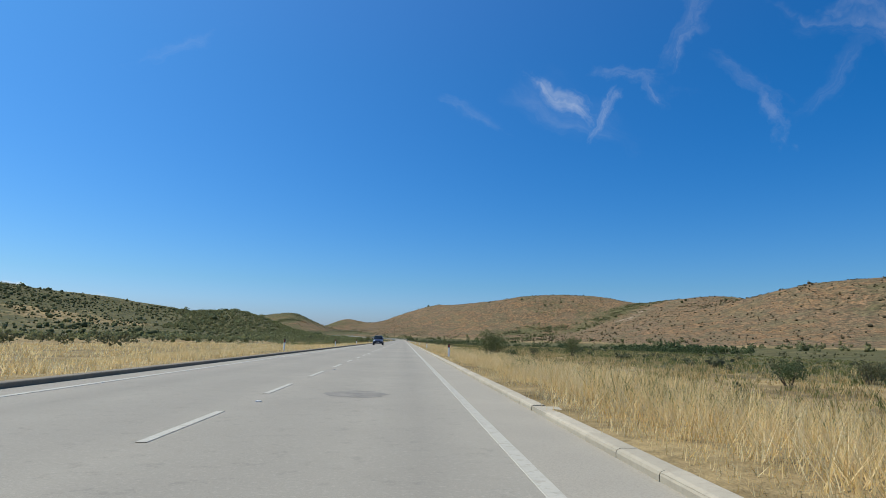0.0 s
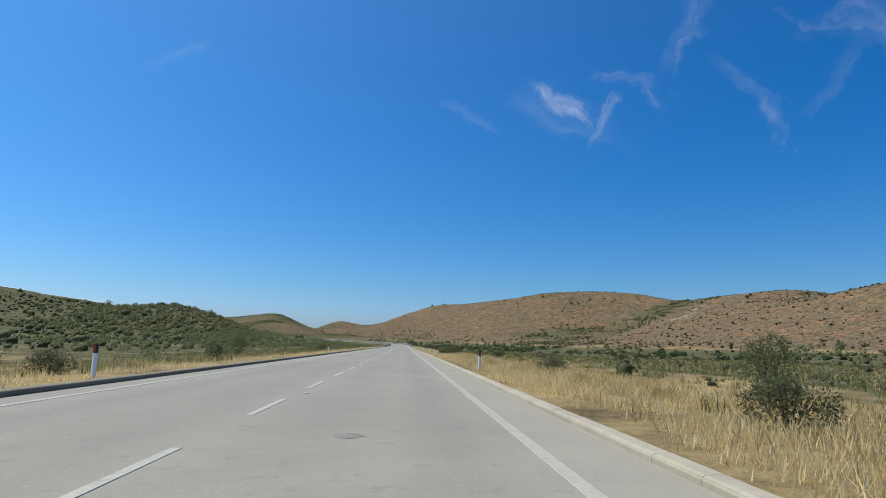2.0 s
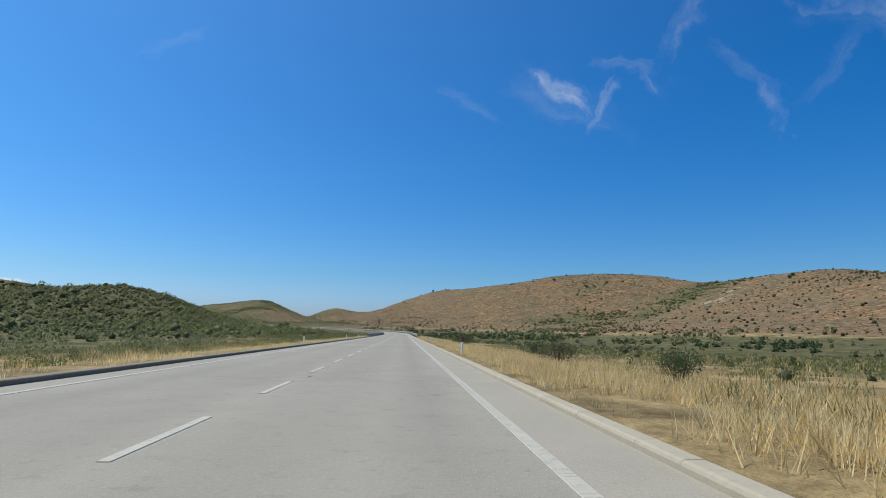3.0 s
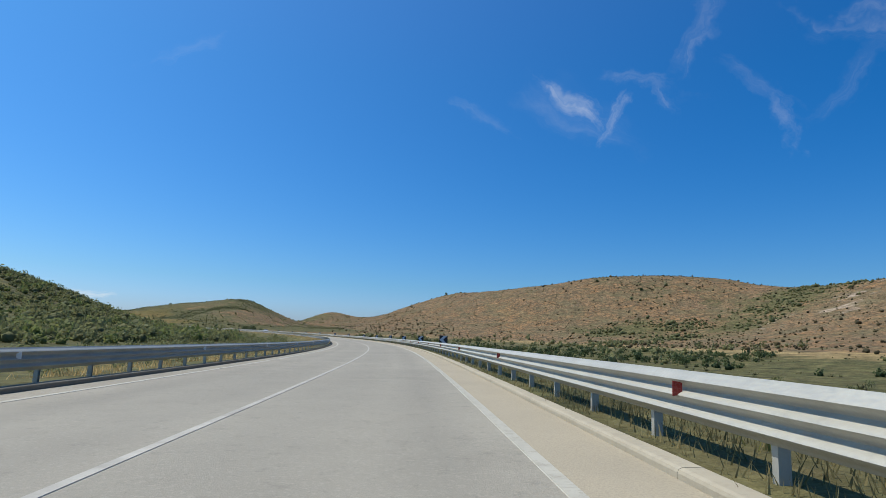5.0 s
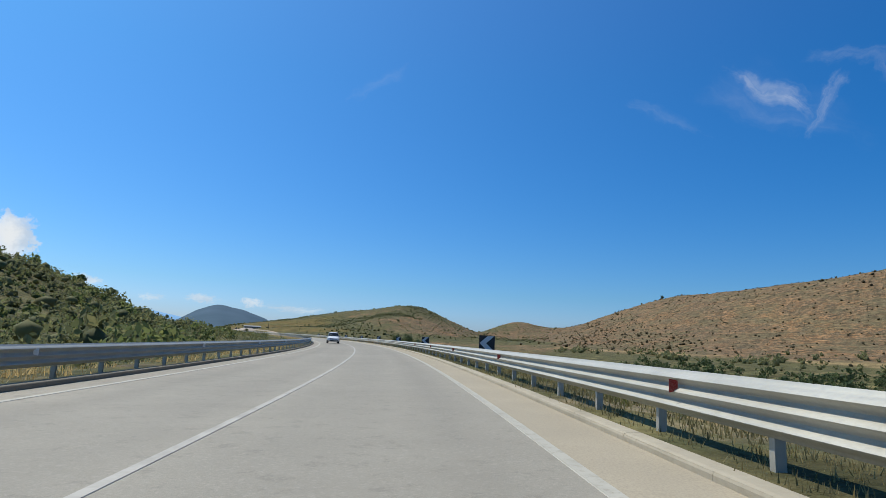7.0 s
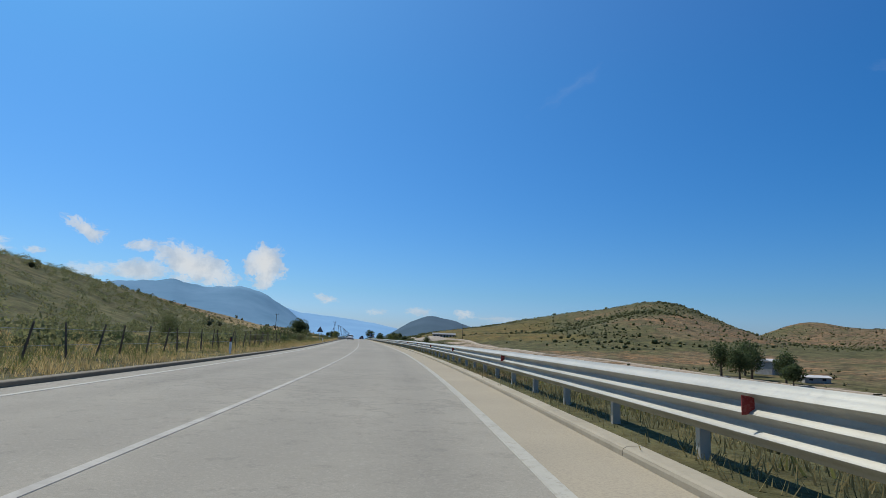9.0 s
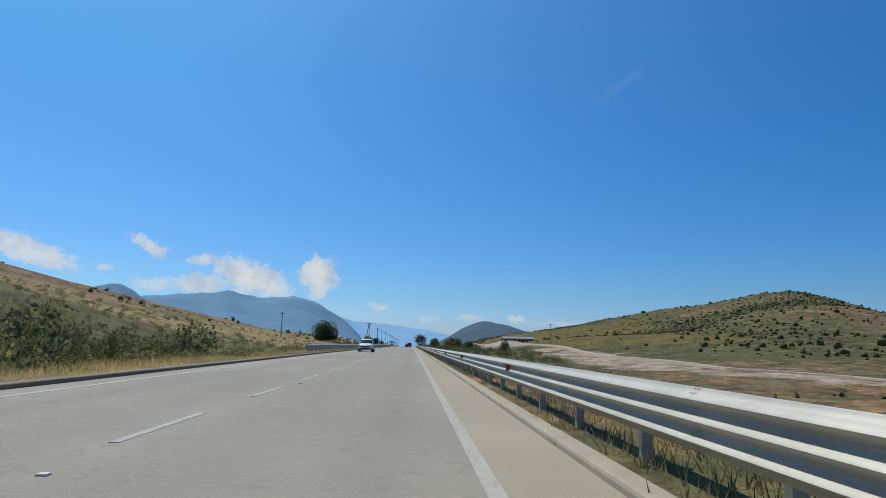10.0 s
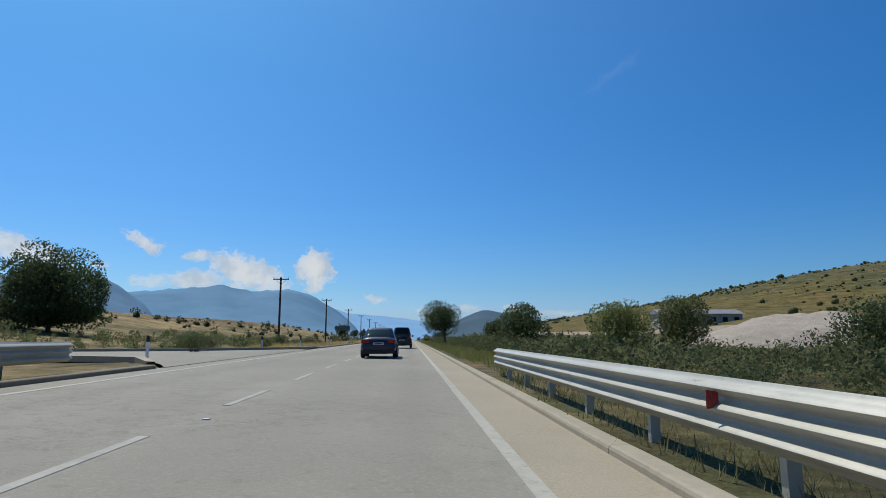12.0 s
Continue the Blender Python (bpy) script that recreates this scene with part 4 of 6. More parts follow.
def bush_model(name, wide, high, material, label, seed, n=420, leaf=0.1, group="roadside bushes"):
    """Builds a bush and hides nothing: the first one stands where it is put."""
    root = thing(name, label, "bush", Matrix(), group)
    g = random.Random(seed)
    bm = bmesh.new()
    for i in range(9):
        a, r = g.random() * 6.28, wide * 0.34 * (0.4 + 0.6 * g.random())
        limb(bm, (0.04 * math.cos(a), 0.04 * math.sin(a), -0.1), (r * math.cos(a), r * math.sin(a), high * (0.55 + 0.35 * g.random())), 0.028, 0.006, 5)
    part("branchwork", bm, BARK, root, "thin woody branches")
    v, f = leaves((0, 0, high * 0.5), (wide * 0.58, wide * 0.58, high * 0.62), n, leaf, 12, seed)
    v[:, 2] = np.maximum(v[:, 2], 0.0)
    part("foliage", raw_mesh("foliage", v, f, material), None, root)
    return root


def core(level, seed):
    """The dense inside of a clump: a lumpy dome of triangles."""
    g = random.Random(seed)
    bm = bmesh.new()
    bmesh.ops.create_icosphere(bm, subdivisions=level, radius=1.0)
    for v in bm.verts:
        d = v.co.copy()
        v.co *= 0.78 + 0.3 * noise.noise(d * 1.7 + Vector((seed, 0, 0))) + g.uniform(-0.09, 0.13)
    out = np.array([v.co for v in bm.verts]) * (0.85, 0.85, 0.72) + (0, 0, 0.34), np.array([[v.index for v in f.verts] for f in bm.faces])
    bm.free()
    return out


def scrub(name, places, radius, material, label, n=34, leaf=0.2, seed=0, level=1):
    """Uncounted scrub: one mesh of many small leafy clumps, each a dense core in a coat of leaves."""
    x, y, z = places
    kinds = []
    for i in range(6):
        v, f = leaves((0, 0, 0.42), (1.0, 1.0, 0.75), n, leaf, 6, seed + i)
        f = np.concatenate([f[:, [0, 1, 2]], f[:, [0, 2, 3]]])
        cv, cf = core(1, seed + i)
        cv = cv * (0.62 if n > 10 else 1.0)
        kinds.append((np.concatenate([v, cv]), np.concatenate([f, cf + len(v)])) if level else (v, f))
    g = np.random.default_rng(seed)
    which = g.integers(0, 6, len(x))
    turn = g.uniform(0, 6.28, len(x))
    vs, fs, k = [], [], 0
    for i in range(6):
        m = which == i
        v, f = kinds[i]
        c, s = np.cos(turn[m])[:, None], np.sin(turn[m])[:, None]
        r = radius[m][:, None]
        tall = g.uniform(0.8, 1.3, (len(r), 1))
        vx = x[m][:, None] + (v[None, :, 0] * c - v[None, :, 1] * s) * r
        vy = y[m][:, None] + (v[None, :, 0] * s + v[None, :, 1] * c) * r
        vz = z[m][:, None] + np.maximum(v[None, :, 2], -0.1) * r * tall
        cnt = int(m.sum())
        vs.append(np.stack([vx, vy, vz], -1).reshape(-1, 3))
        fs.append((f[None] + (np.arange(cnt) * len(v))[:, None, None]).reshape(-1, 3) + k)
        k += cnt * len(v)
    me = raw_mesh(name, np.concatenate(vs), np.concatenate(fs), material)
    return tagged(part(name, me, None), label, "scrub", kind="stuff")


def scatter(n, x0, x1, y0, y1, chance, seed):
    g = np.random.default_rng(seed)
    x, y = g.uniform(x0, x1, n), g.uniform(y0, y1, n)
    z, s, u = land(x, y)
    h = hill_height(x, y)
    keep = g.random(n) < chance(x, y, s, u, h)
    return (x[keep], y[keep], z[keep]), g


def beside(n, s0, s1, u0, u1, seed, patch=-2.0, size=14.0):
    g = np.random.default_rng(seed)
    s, u = g.uniform(s0, s1, n), g.uniform(u0, u1, n)
    m = wave(s, u, size, seed * 0.7) > patch
    p = road_point(s[m], u[m])
    z, _, _ = land(p[:, 0], p[:, 1])
    return (p[:, 0], p[:, 1], z), g


def gully_of(x, y):
    return ease(wave(x, y * 0.35, 60, 5.0), 0.1, 0.5)


# dark dots all over the brown hills
pl, g = scatter(52000, -110, 900, 500, 2350, lambda x, y, s, u, h: ease(h, 2, 8) * (0.24 + 0.36 * gully_of(x, y)) * (u > 60), 21)
scrub("hillside_scrub", pl, g.gamma(2.2, 0.3, len(pl[0])) + 0.3, LEAF_DRY, "dusty dark scrub dotted over the brown hillside", 3, 0.5, 3)
# thicker green growth in the ravine and at the foot of the brown hill
pl, g = scatter(42000, 60, 640, 980, 1420, lambda x, y, s, u, h: np.clip(1.0 * (cover(x, y, s, u, h)[0] - 0.28), 0, 0.42) * (h > 3) * ease(wave(x, y, 17, 2.2), -0.5, 0.3), 31)
scrub("ravine_scrub", pl, g.gamma(2.6, 0.42, len(pl[0])) + 0.4, LEAF_FAR, "grey-green scrub filling the ravine of the brown hill", 4, 0.5, 4)
# green hills on the other side
pl, g = scatter(42000, -900, -60, 200, 1250, lambda x, y, s, u, h: (u < -40) * (s < 1010) * (0.26 + 0.5 * ease(h, 16, 34) + 0.3 * ease(s, 430, 560)) * (0.3 + 0.7 * ease(wave(x, y, 30, 8.0), -0.35, 0.25)), 22)
scrub("hillside_scrub", pl, g.gamma(2.6, 0.36, len(pl[0])) + 0.3, LEAF_FAR, "olive-green scrub covering the low hills", 4, 0.5, 5)
pl, g = scatter(11000, -520, -50, 540, 1010, lambda x, y, s, u, h: (u < -30) * (u > -230) * (s > 560) * (s < 1015) * 0.75, 32)
scrub("hillside_scrub", pl, g.gamma(4.0, 0.36, len(pl[0])) + 0.5, LEAF_FAR, "dense green bushes covering the slope", 40, 0.18, 15)
pl, g = scatter(9000, -520, -50, 540, 1010, lambda x, y, s, u, h: (u < -24) * (u > -120) * (s > 560) * (s < 1015) * 0.6, 33)
scrub("hillside_scrub", pl, g.gamma(4.0, 0.3, len(pl[0])) + 0.5, LEAF_LIGHT, "fresh green bushes among the darker scrub", 44, 0.19, 16)
# the rounded hill with terraces
pl, g = scatter(60000, -620, -100, 1230, 1900, lambda x, y, s, u, h: ease(h, 4, 10) * (u > 30) * np.clip(2.2 * (cover(x, y, s, u, h)[0] - 0.62), 0.1, 0.9) * np.clip(1 - 1.25 * ripeness(x, y, u, h), 0.02, 1), 23)
scrub("hillside_scrub", pl, g.gamma(2.2, 0.24, len(pl[0])) + 0.22, LEAF_FAR, "olive-green scrub in patches on the rounded hill", 4, 0.5, 6)
# the field to the right, with darker bushes at the foot of the hill
pl, g = beside(2800, -10, 1000, 9, 200, 24, -0.05)
scrub("field_scrub", pl, g.gamma(2.5, 0.2, len(pl[0])) + 0.15, LEAF_SCRUB, "low scrub scattered over the dry field", 46, 0.15, 7)
pl, g = scatter(9000, -60, 620, 250, 1500, lambda x, y, s, u, h: (u > 60) * (h > 0.8) * (h < 8) * 0.5 * ease(wave(x, y, 26, 3.0), -0.15, 0.2), 25)
scrub("field_scrub", pl, g.gamma(3.0, 0.6, len(pl[0])) + 0.8, LEAF_FAR, "line of green bushes at the foot of the hill", 26, 0.24, 8)
# scrub nearer the road: s0, s1, u0, u1, tries, patchiness, patch size, mean size, material, leaves, leaf size, label
NEAR = [
    (1120, 1240, -75, -10, 800, -0.4, 9.0, 0.7, LEAF_FAR, 60, 0.14, "green scrub on the grassy bank"),
    (1126, 1152, -26, -17, 34, -1.5, 9.0, 1.9, LEAF_OLIVE, 320, 0.07, "thicket of tall green bushes on the bank"),
    (1240, 1330, -90, -14, 260, -0.1, 9.0, 0.7, LEAF_SCRUB, 44, 0.16, "low scrub on the dry bank"),
    (20, 320, 3.8, 10.5, 330, 0.0, 5.0, 0.45, LEAF_SCRUB, 150, 0.04, "dark weedy scrub among dry grass"),
    (740, 1010, 125, 182, 380, -0.5, 12.0, 2.3, LEAF_DARK, 60, 0.2, "row of dark green bushes at the hill's foot"),
    (330, 760, 120, 160, 260, -0.1, 16.0, 1.7, LEAF_DARK, 36, 0.24, "row of dark green bushes at the hill's foot"),
    (225, 300, 104, 140, 120, -0.5, 12.0, 2.3, LEAF_DARK, 60, 0.2, "thicket of dark green bushes in the field"),
    (95, 500, -34, -10.5, 620, -0.25, 9.0, 0.8, LEAF_FAR, 100, 0.08, "dense grey-green scrub beside the road"),
    (95, 500, -125, -34, 1300, -0.35, 12.0, 0.95, LEAF_FAR, 26, 0.2, "dense grey-green scrub on the flat"),
    (-10, 110, -120, -26, 420, 0.1, 12.0, 0.95, LEAF_SCRUB, 44, 0.17, "scattered scrub on the dry flat"),
    (470, 985, -40, -13, 850, -0.55, 10.0, 0.95, LEAF_FAR, 90, 0.12, "green scrub below the guard rail"),
    (975, 1150, -34, -13.5, 1000, -0.6, 7.0, 0.75, LEAF_FAR, 72, 0.12, "scrub and weeds on the grassy bank"),
    (960, 1175, -150, -30, 2000, -0.8, 9.0, 0.9, LEAF_FAR, 46, 0.13, "scrub covering the upper bank"),
    (480, 960, 14, 90, 620, -0.25, 9.0, 1.0, LEAF_OLIVE, 110, 0.1, "green scrub below the guard rail"),
    (1338, 1480, 4.6, 30, 460, -0.8, 6.0, 1.2, LEAF_HEDGE, 220, 0.062, "dense green hedge of scrub beside the kerb"),
    (1358, 1450, -40, -11, 300, -0.25, 8.0, 0.85, LEAF_OLIVE, 150, 0.085, "scrub and weeds beside the side road"),
    (1450, 1750, -70, -11, 260, 0.0, 9.0, 1.3, LEAF_SCRUB, 40, 0.18, "scrub in the far fields"),
    (1480, 1750, 5, 70, 300, -0.2, 9.0, 1.6, LEAF_OLIVE, 40, 0.18, "green scrub in the far fields"),
    (1100, 1500, -400, -40, 500, 0.0, 18.0, 1.2, LEAF_SCRUB, 22, 0.26, "scrub dotted over the dry slope"),
    (1262, 1345, 6, 20, 190, -0.6, 9.0, 1.05, LEAF_HEDGE, 300, 0.05, "green scrub below the guard rail"),
    (1262, 1350, 20, 46, 190, -0.6, 9.0, 1.25, LEAF_HEDGE, 200, 0.065, "green scrub below the guard rail"),
    (880, 1200, 14, 160, 1100, -0.05, 9.0, 0.8, LEAF_SCRUB, 20, 0.18, "low green scrub in the valley field"),
]
for i, (s0, s1, u0, u1, n, patch, size, mean, material, count, leaf, label) in enumerate(NEAR):
    pl, g = beside(n, s0, s1, u0, u1, 60 + i, patch, size)
    scrub("roadside_scrub", pl, np.minimum(g.gamma(3.5, mean / 4.6, len(pl[0])) + mean * 0.24, 1.6 * mean), material, label, count, leaf, 70 + 7 * i, 0 if count > 42 else 1)


# ---- signs, posts and poles ----
WHITE = plain("white_painted_metal", (0.82, 0.82, 0.79), 0.45, dirt=0.12)
BLACK = plain("black_sign_face", (0.018, 0.02, 0.026), 0.4, dirt=0.1)
SIGN_WHITE = plain("white_sign_face", (0.74, 0.74, 0.74), 0.35, dirt=0.08)
RED = plain("red_sign_face", (0.38, 0.03, 0.03), 0.4, dirt=0.15)
REFLECT = plain("dark_red_reflector", (0.3, 0.035, 0.028), 0.25, dirt=0.2)
BLUE = plain("blue_sign_face", (0.012, 0.075, 0.34), 0.35, dirt=0.08)
GREY = plain("grey_sign_back", (0.13, 0.14, 0.15), 0.6, dirt=0.2)
POLE = plain("grey_steel_pole", (0.33, 0.34, 0.34), 0.45, 0.5, dirt=0.2)
WOOD = plain("dark_creosoted_wood", (0.085, 0.06, 0.045), 0.9, dirt=0.35)
STAKE = plain("weathered_wood_stake", (0.16, 0.12, 0.085), 0.9, dirt=0.35)
CONCRETE = concrete_mat("pale_concrete", (0.46, 0.41, 0.34), (0.37, 0.33, 0.27))
CERAMIC = plain("brown_insulator", (0.09, 0.06, 0.05), 0.3)


def poly(points, y, thick=0.0):
    """A flat figure in the x-z plane, facing -y, with some thickness behind it."""
    bm = bmesh.new()
    vs = [bm.verts.new((x, y, z)) for x, z in points]
    f = bm.faces.new(vs)
    bm.normal_update()
    if f.normal.y > 0:
        f.normal_flip()
    if thick:
        r = bmesh.ops.extrude_face_region(bm, geom=[f])
        bmesh.ops.translate(bm, vec=(0, thick, 0), verts=[e for e in r["geom"] if isinstance(e, bmesh.types.BMVert)])
        bmesh.ops.recalc_face_normals(bm, faces=bm.faces)
    return bm


def rod(x, y, z0, z1, r, sides=10):
    bm = bmesh.new()
    limb(bm, (x, y, z0), (x, y, z1), r, r, sides)
    return bm


def rounded(x0, x1, z0, z1, r, n=4):
    pts = []
    for cx, cz, a0 in ((x1 - r, z1 - r, 0), (x0 + r, z1 - r, 90), (x0 + r, z0 + r, 180), (x1 - r, z0 + r, 270)):
        for i in range(n + 1):
            a = radians(a0 + 90 * i / n)
            pts.append((cx + r * math.cos(a), cz + r * math.sin(a)))
    return pts


def lettering(text, size, material, parent, x, y, z, label=""):
    cu = bpy.data.curves.new("lettering", "FONT")
    cu.body, cu.size, cu.align_x, cu.align_y, cu.extrude = text, size * K, "CENTER", "CENTER", 0.001 * K
    cu.offset = 0.012 * size * K
    tmp = bpy.data.objects.new("lettering", cu)
    scene.collection.objects.link(tmp)
    me = bpy.data.meshes.new_from_object(tmp.evaluated_get(bpy.context.evaluated_depsgraph_get()))
    bpy.data.objects.remove(tmp)
    me.materials.clear()
    me.materials.append(material)
    ob = new("lettering", me)
    ob.parent = parent
    ob.matrix_basis = place(x, y, z, 0, 90)
    if label:
        ob["label"] = label
    return ob


def delineator(at):
    root = thing("delineator_post", "white plastic delineator post with a dark red reflector", "road post", at, "delineator posts")
    bm = bmesh.new()
    pts = [(0.06 * math.cos(radians(q)), -0.05 * math.sin(radians(q))) for q in range(180, -1, -20)] + [(0.045, 0.045), (-0.045, 0.045)]
    n = len(pts)
    low = [bm.verts.new((x, y, -0.2)) for x, y in pts]
    mid = [bm.verts.new((x, y, 0.62)) for x, y in pts]
    bm.faces.new(low[::-1])
    bm.faces.new(mid)
    for i in range(n):
        bm.faces.new((low[i], low[(i + 1) % n], mid[(i + 1) % n], mid[i]))
    bmesh.ops.recalc_face_normals(bm, faces=bm.faces)
    part("shaft", bm, WHITE, root)
    bm = bmesh.new()
    low = [bm.verts.new((x * 1.03, y * 1.03, 0.62)) for x, y in pts]
    top = [bm.verts.new((x * 1.03, y * 1.03, 0.86 + x * 0.25)) for x, y in pts]
    bm.faces.new(low[::-1])
    bm.faces.new(top)
    for i in range(n):
        bm.faces.new((low[i], low[(i + 1) % n], top[(i + 1) % n], top[i]))
    bmesh.ops.recalc_face_normals(bm, faces=bm.faces)
    part("cap_band", bm, BLACK, root, "black band at the top")
    part("reflector", poly([(-0.038, 0.65), (0.038, 0.65), (0.038, 0.82), (-0.038, 0.81)], -0.052, 0.004), REFLECT, root, "dark red reflector")
    return root


first = delineator(on_road(38.4, 2.85, 0.05))
for s in (74.2, 110.5, 145, 183.4, 215, 245.7, 285.2, 295.3, 325, 361.3, 398, 432):
    copy_thing(first, on_road(s, 2.82, 0.05, -14 + random.uniform(-6, 6)) @ pose(0, 0, 0, random.uniform(-2, 2), random.uniform(-3, 3), 0))
for s in (43, 74.7, 108, 147, 185.8, 236.3, 285, 333.4, 380.2, 417.4, 440, 1022, 1088):
    copy_thing(first, on_road(s, -8.35, 0.08, -16 + random.uniform(-6, 6)) @ pose(0, 0, 0, random.uniform(-2, 2), random.uniform(-3, 3), 0))


def chevron(at):
    root = thing("chevron_sign", "black square board with a white arrowhead", "road sign", at, "curve chevron signs")
    part("board", poly(rounded(-0.32, 0.32, 0.70, 1.34, 0.03), 0.0, 0.02), BLACK, root)
    part("chevron", poly([(0.29, 1.32), (0.02, 1.32), (-0.30, 1.02), (0.02, 0.72), (0.29, 0.72), (-0.03, 1.02)], -0.006, 0.004), plain("silver_reflective_film", (0.62, 0.62, 0.62), 0.5, dirt=0.06), root, "silver-white chevron")
    part("post", rod(0, 0.05, -1.6, 1.28, 0.03), POLE, root, "grey steel post")
    return root


first = chevron(on_road(597, 3.3))
for s in (620.2, 643, 664.5, 688, 711, 739.8, 766, 794.6, 822, 848, 874, 900, 926, 950, 975.2):
    copy_thing(first, on_road(s, 3.3, 0.0, -13 + random.uniform(-3, 3)))


def triangle_face(z0, side, y):
    h = side * 0.866
    out = []
    for cx, cz, a0 in ((-side / 2 + 0.07, z0 + 0.045, 150), (side / 2 - 0.07, z0 + 0.045, 270), (0, z0 + h - 0.09, 30)):
        for i in range(5):
            a = radians(a0 + 120 * i / 4)
            out.append((cx + 0.045 * math.cos(a), cz + 0.045 * math.sin(a)))
    return out


def warning_sign(at, facing, label):
    root = thing("warning_sign", label, "road sign", at)
    part("post", rod(0, 0.05, -1.0, 2.5, 0.032), POLE, root, "grey steel post")
    part("plate", poly(triangle_face(1.62, 1.08, 0), 0.0, 0.02), RED if facing else GREY, root, "red-bordered triangle" if facing else "dark grey back of the plate")
    if facing:
        inner = [(x * 0.72, 1.62 + 0.31 + (z - 1.62 - 0.31) * 0.72) for x, z in triangle_face(1.62, 1.08, 0)]
        part("face", poly(inner, -0.005, 0.003), SIGN_WHITE, root, "white face")
        arrow = [(-0.055, 1.76), (0.055, 1.72), (0.055, 2.02), (0.0, 2.10), (-0.055, 2.02), (-0.055, 1.93), (-0.14, 1.93), (-0.14, 1.885), (-0.055, 1.885)]
        part("symbol", poly(arrow, -0.009, 0.002), BLACK, root, "black junction symbol")
    return root


warning_sign(on_road(1253, 3.35), True, "red and white triangular warning sign with a junction symbol")
warning_sign(on_road(1092, -9.1, 0, 0), False, "triangular warning sign seen from its dark back")
warning_sign(on_road(1440, -8.9, 0.2, 0), False, "triangular warning sign seen from its dark back")
warning_sign(on_road(1343.5, -16.2, 1.2, 0), False, "triangular warning sign seen from its dark back")


def layby_sign(at):
    root = thing("lane_sign", "blue rectangular lane sign with a distance plate on a post", "road sign", at)
    part("post", rod(0, 0.05, -1.0, 3.3, 0.035), POLE, root, "grey steel post")
    rim = part("board", poly(rounded(-0.48, 0.48, 1.98, 3.40, 0.05), 0.0, 0.02), SIGN_WHITE, root, "white rim")
    part("face", poly(rounded(-0.45, 0.45, 2.01, 3.37, 0.04), -0.004, 0.002), BLUE, root, "blue face")
    part("merge_line", poly([(-0.13, 2.08), (-0.03, 2.08), (-0.03, 2.28), (0.30, 2.52), (0.30, 2.90), (-0.03, 3.14), (-0.03, 3.30), (-0.13, 3.30), (-0.13, 3.08), (0.2, 2.84), (0.2, 2.58), (-0.13, 2.34)], -0.008, 0.002), SIGN_WHITE, root, "white bent lane line")
    for z0, z1 in ((2.08, 2.30), (2.40, 2.50), (2.60, 2.70), (2.80, 2.90), (3.08, 3.30)):
        part("lane_dash", poly([(-0.3, z0), (-0.2, z0), (-0.2, z1), (-0.3, z1)], -0.008, 0.002), SIGN_WHITE, root, "white dash")
    plate = part("distance_plate", poly(rounded(-0.46, 0.46, 1.62, 1.94, 0.03), 0.0, 0.015), SIGN_WHITE, root, "white plate reading 250 m")
    lettering("250 m", 0.27, BLACK, plate, 0, -0.004, 1.78)
    return root


layby_sign(on_road(1318.6, 3.45))


def landfill_sign(at):
    root = thing("direction_sign", "white direction sign reading Landfill with a black arrow", "road sign", at)
    for x in (-0.38, 0.42):
        part("post", rod(x, 0.05, -1.2, 2.35, 0.035), WOOD, root, "dark post")
    board = part("board", poly(rounded(-0.92, 0.92, 1.55, 2.10, 0.03), 0.0, 0.025), BLACK, root, "black border")
    part("face", poly(rounded(-0.90, 0.90, 1.575, 2.075, 0.02), -0.004, 0.002), SIGN_WHITE, root, "white face")
    lettering("Landfill", 0.36, BLACK, board, 0.28, -0.008, 1.83)
    part("arrow", poly([(-0.86, 1.83), (-0.72, 1.99), (-0.67, 1.95), (-0.74, 1.86), (-0.60, 1.86), (-0.60, 1.80), (-0.74, 1.80), (-0.67, 1.71), (-0.72, 1.67)], -0.008, 0.002), BLACK, root, "black arrow")
    part("symbol", poly([(-0.56, 1.68), (-0.30, 1.68), (-0.36, 1.82), (-0.42, 1.78), (-0.45, 1.97), (-0.52, 1.86)], -0.008, 0.002), BLACK, root, "black landfill symbol")
    return root


landfill_sign(on_road(1301.5, 4.1, -0.1))


def board_sign(at):
    root = thing("direction_sign", "dark direction board on two posts beside the road", "road sign", at)
    for x in (-0.8, 0.8):
        part("post", rod(x, 0.05, -0.8, 2.4, 0.04), POLE, root, "grey steel post")
    part("board", poly(rounded(-1.1, 1.1, 1.75, 2.4, 0.04), 0.0, 0.03), GREY, root, "dark back of the board")
    return root


board_sign(on_road(1412, -10.0, 0.2))


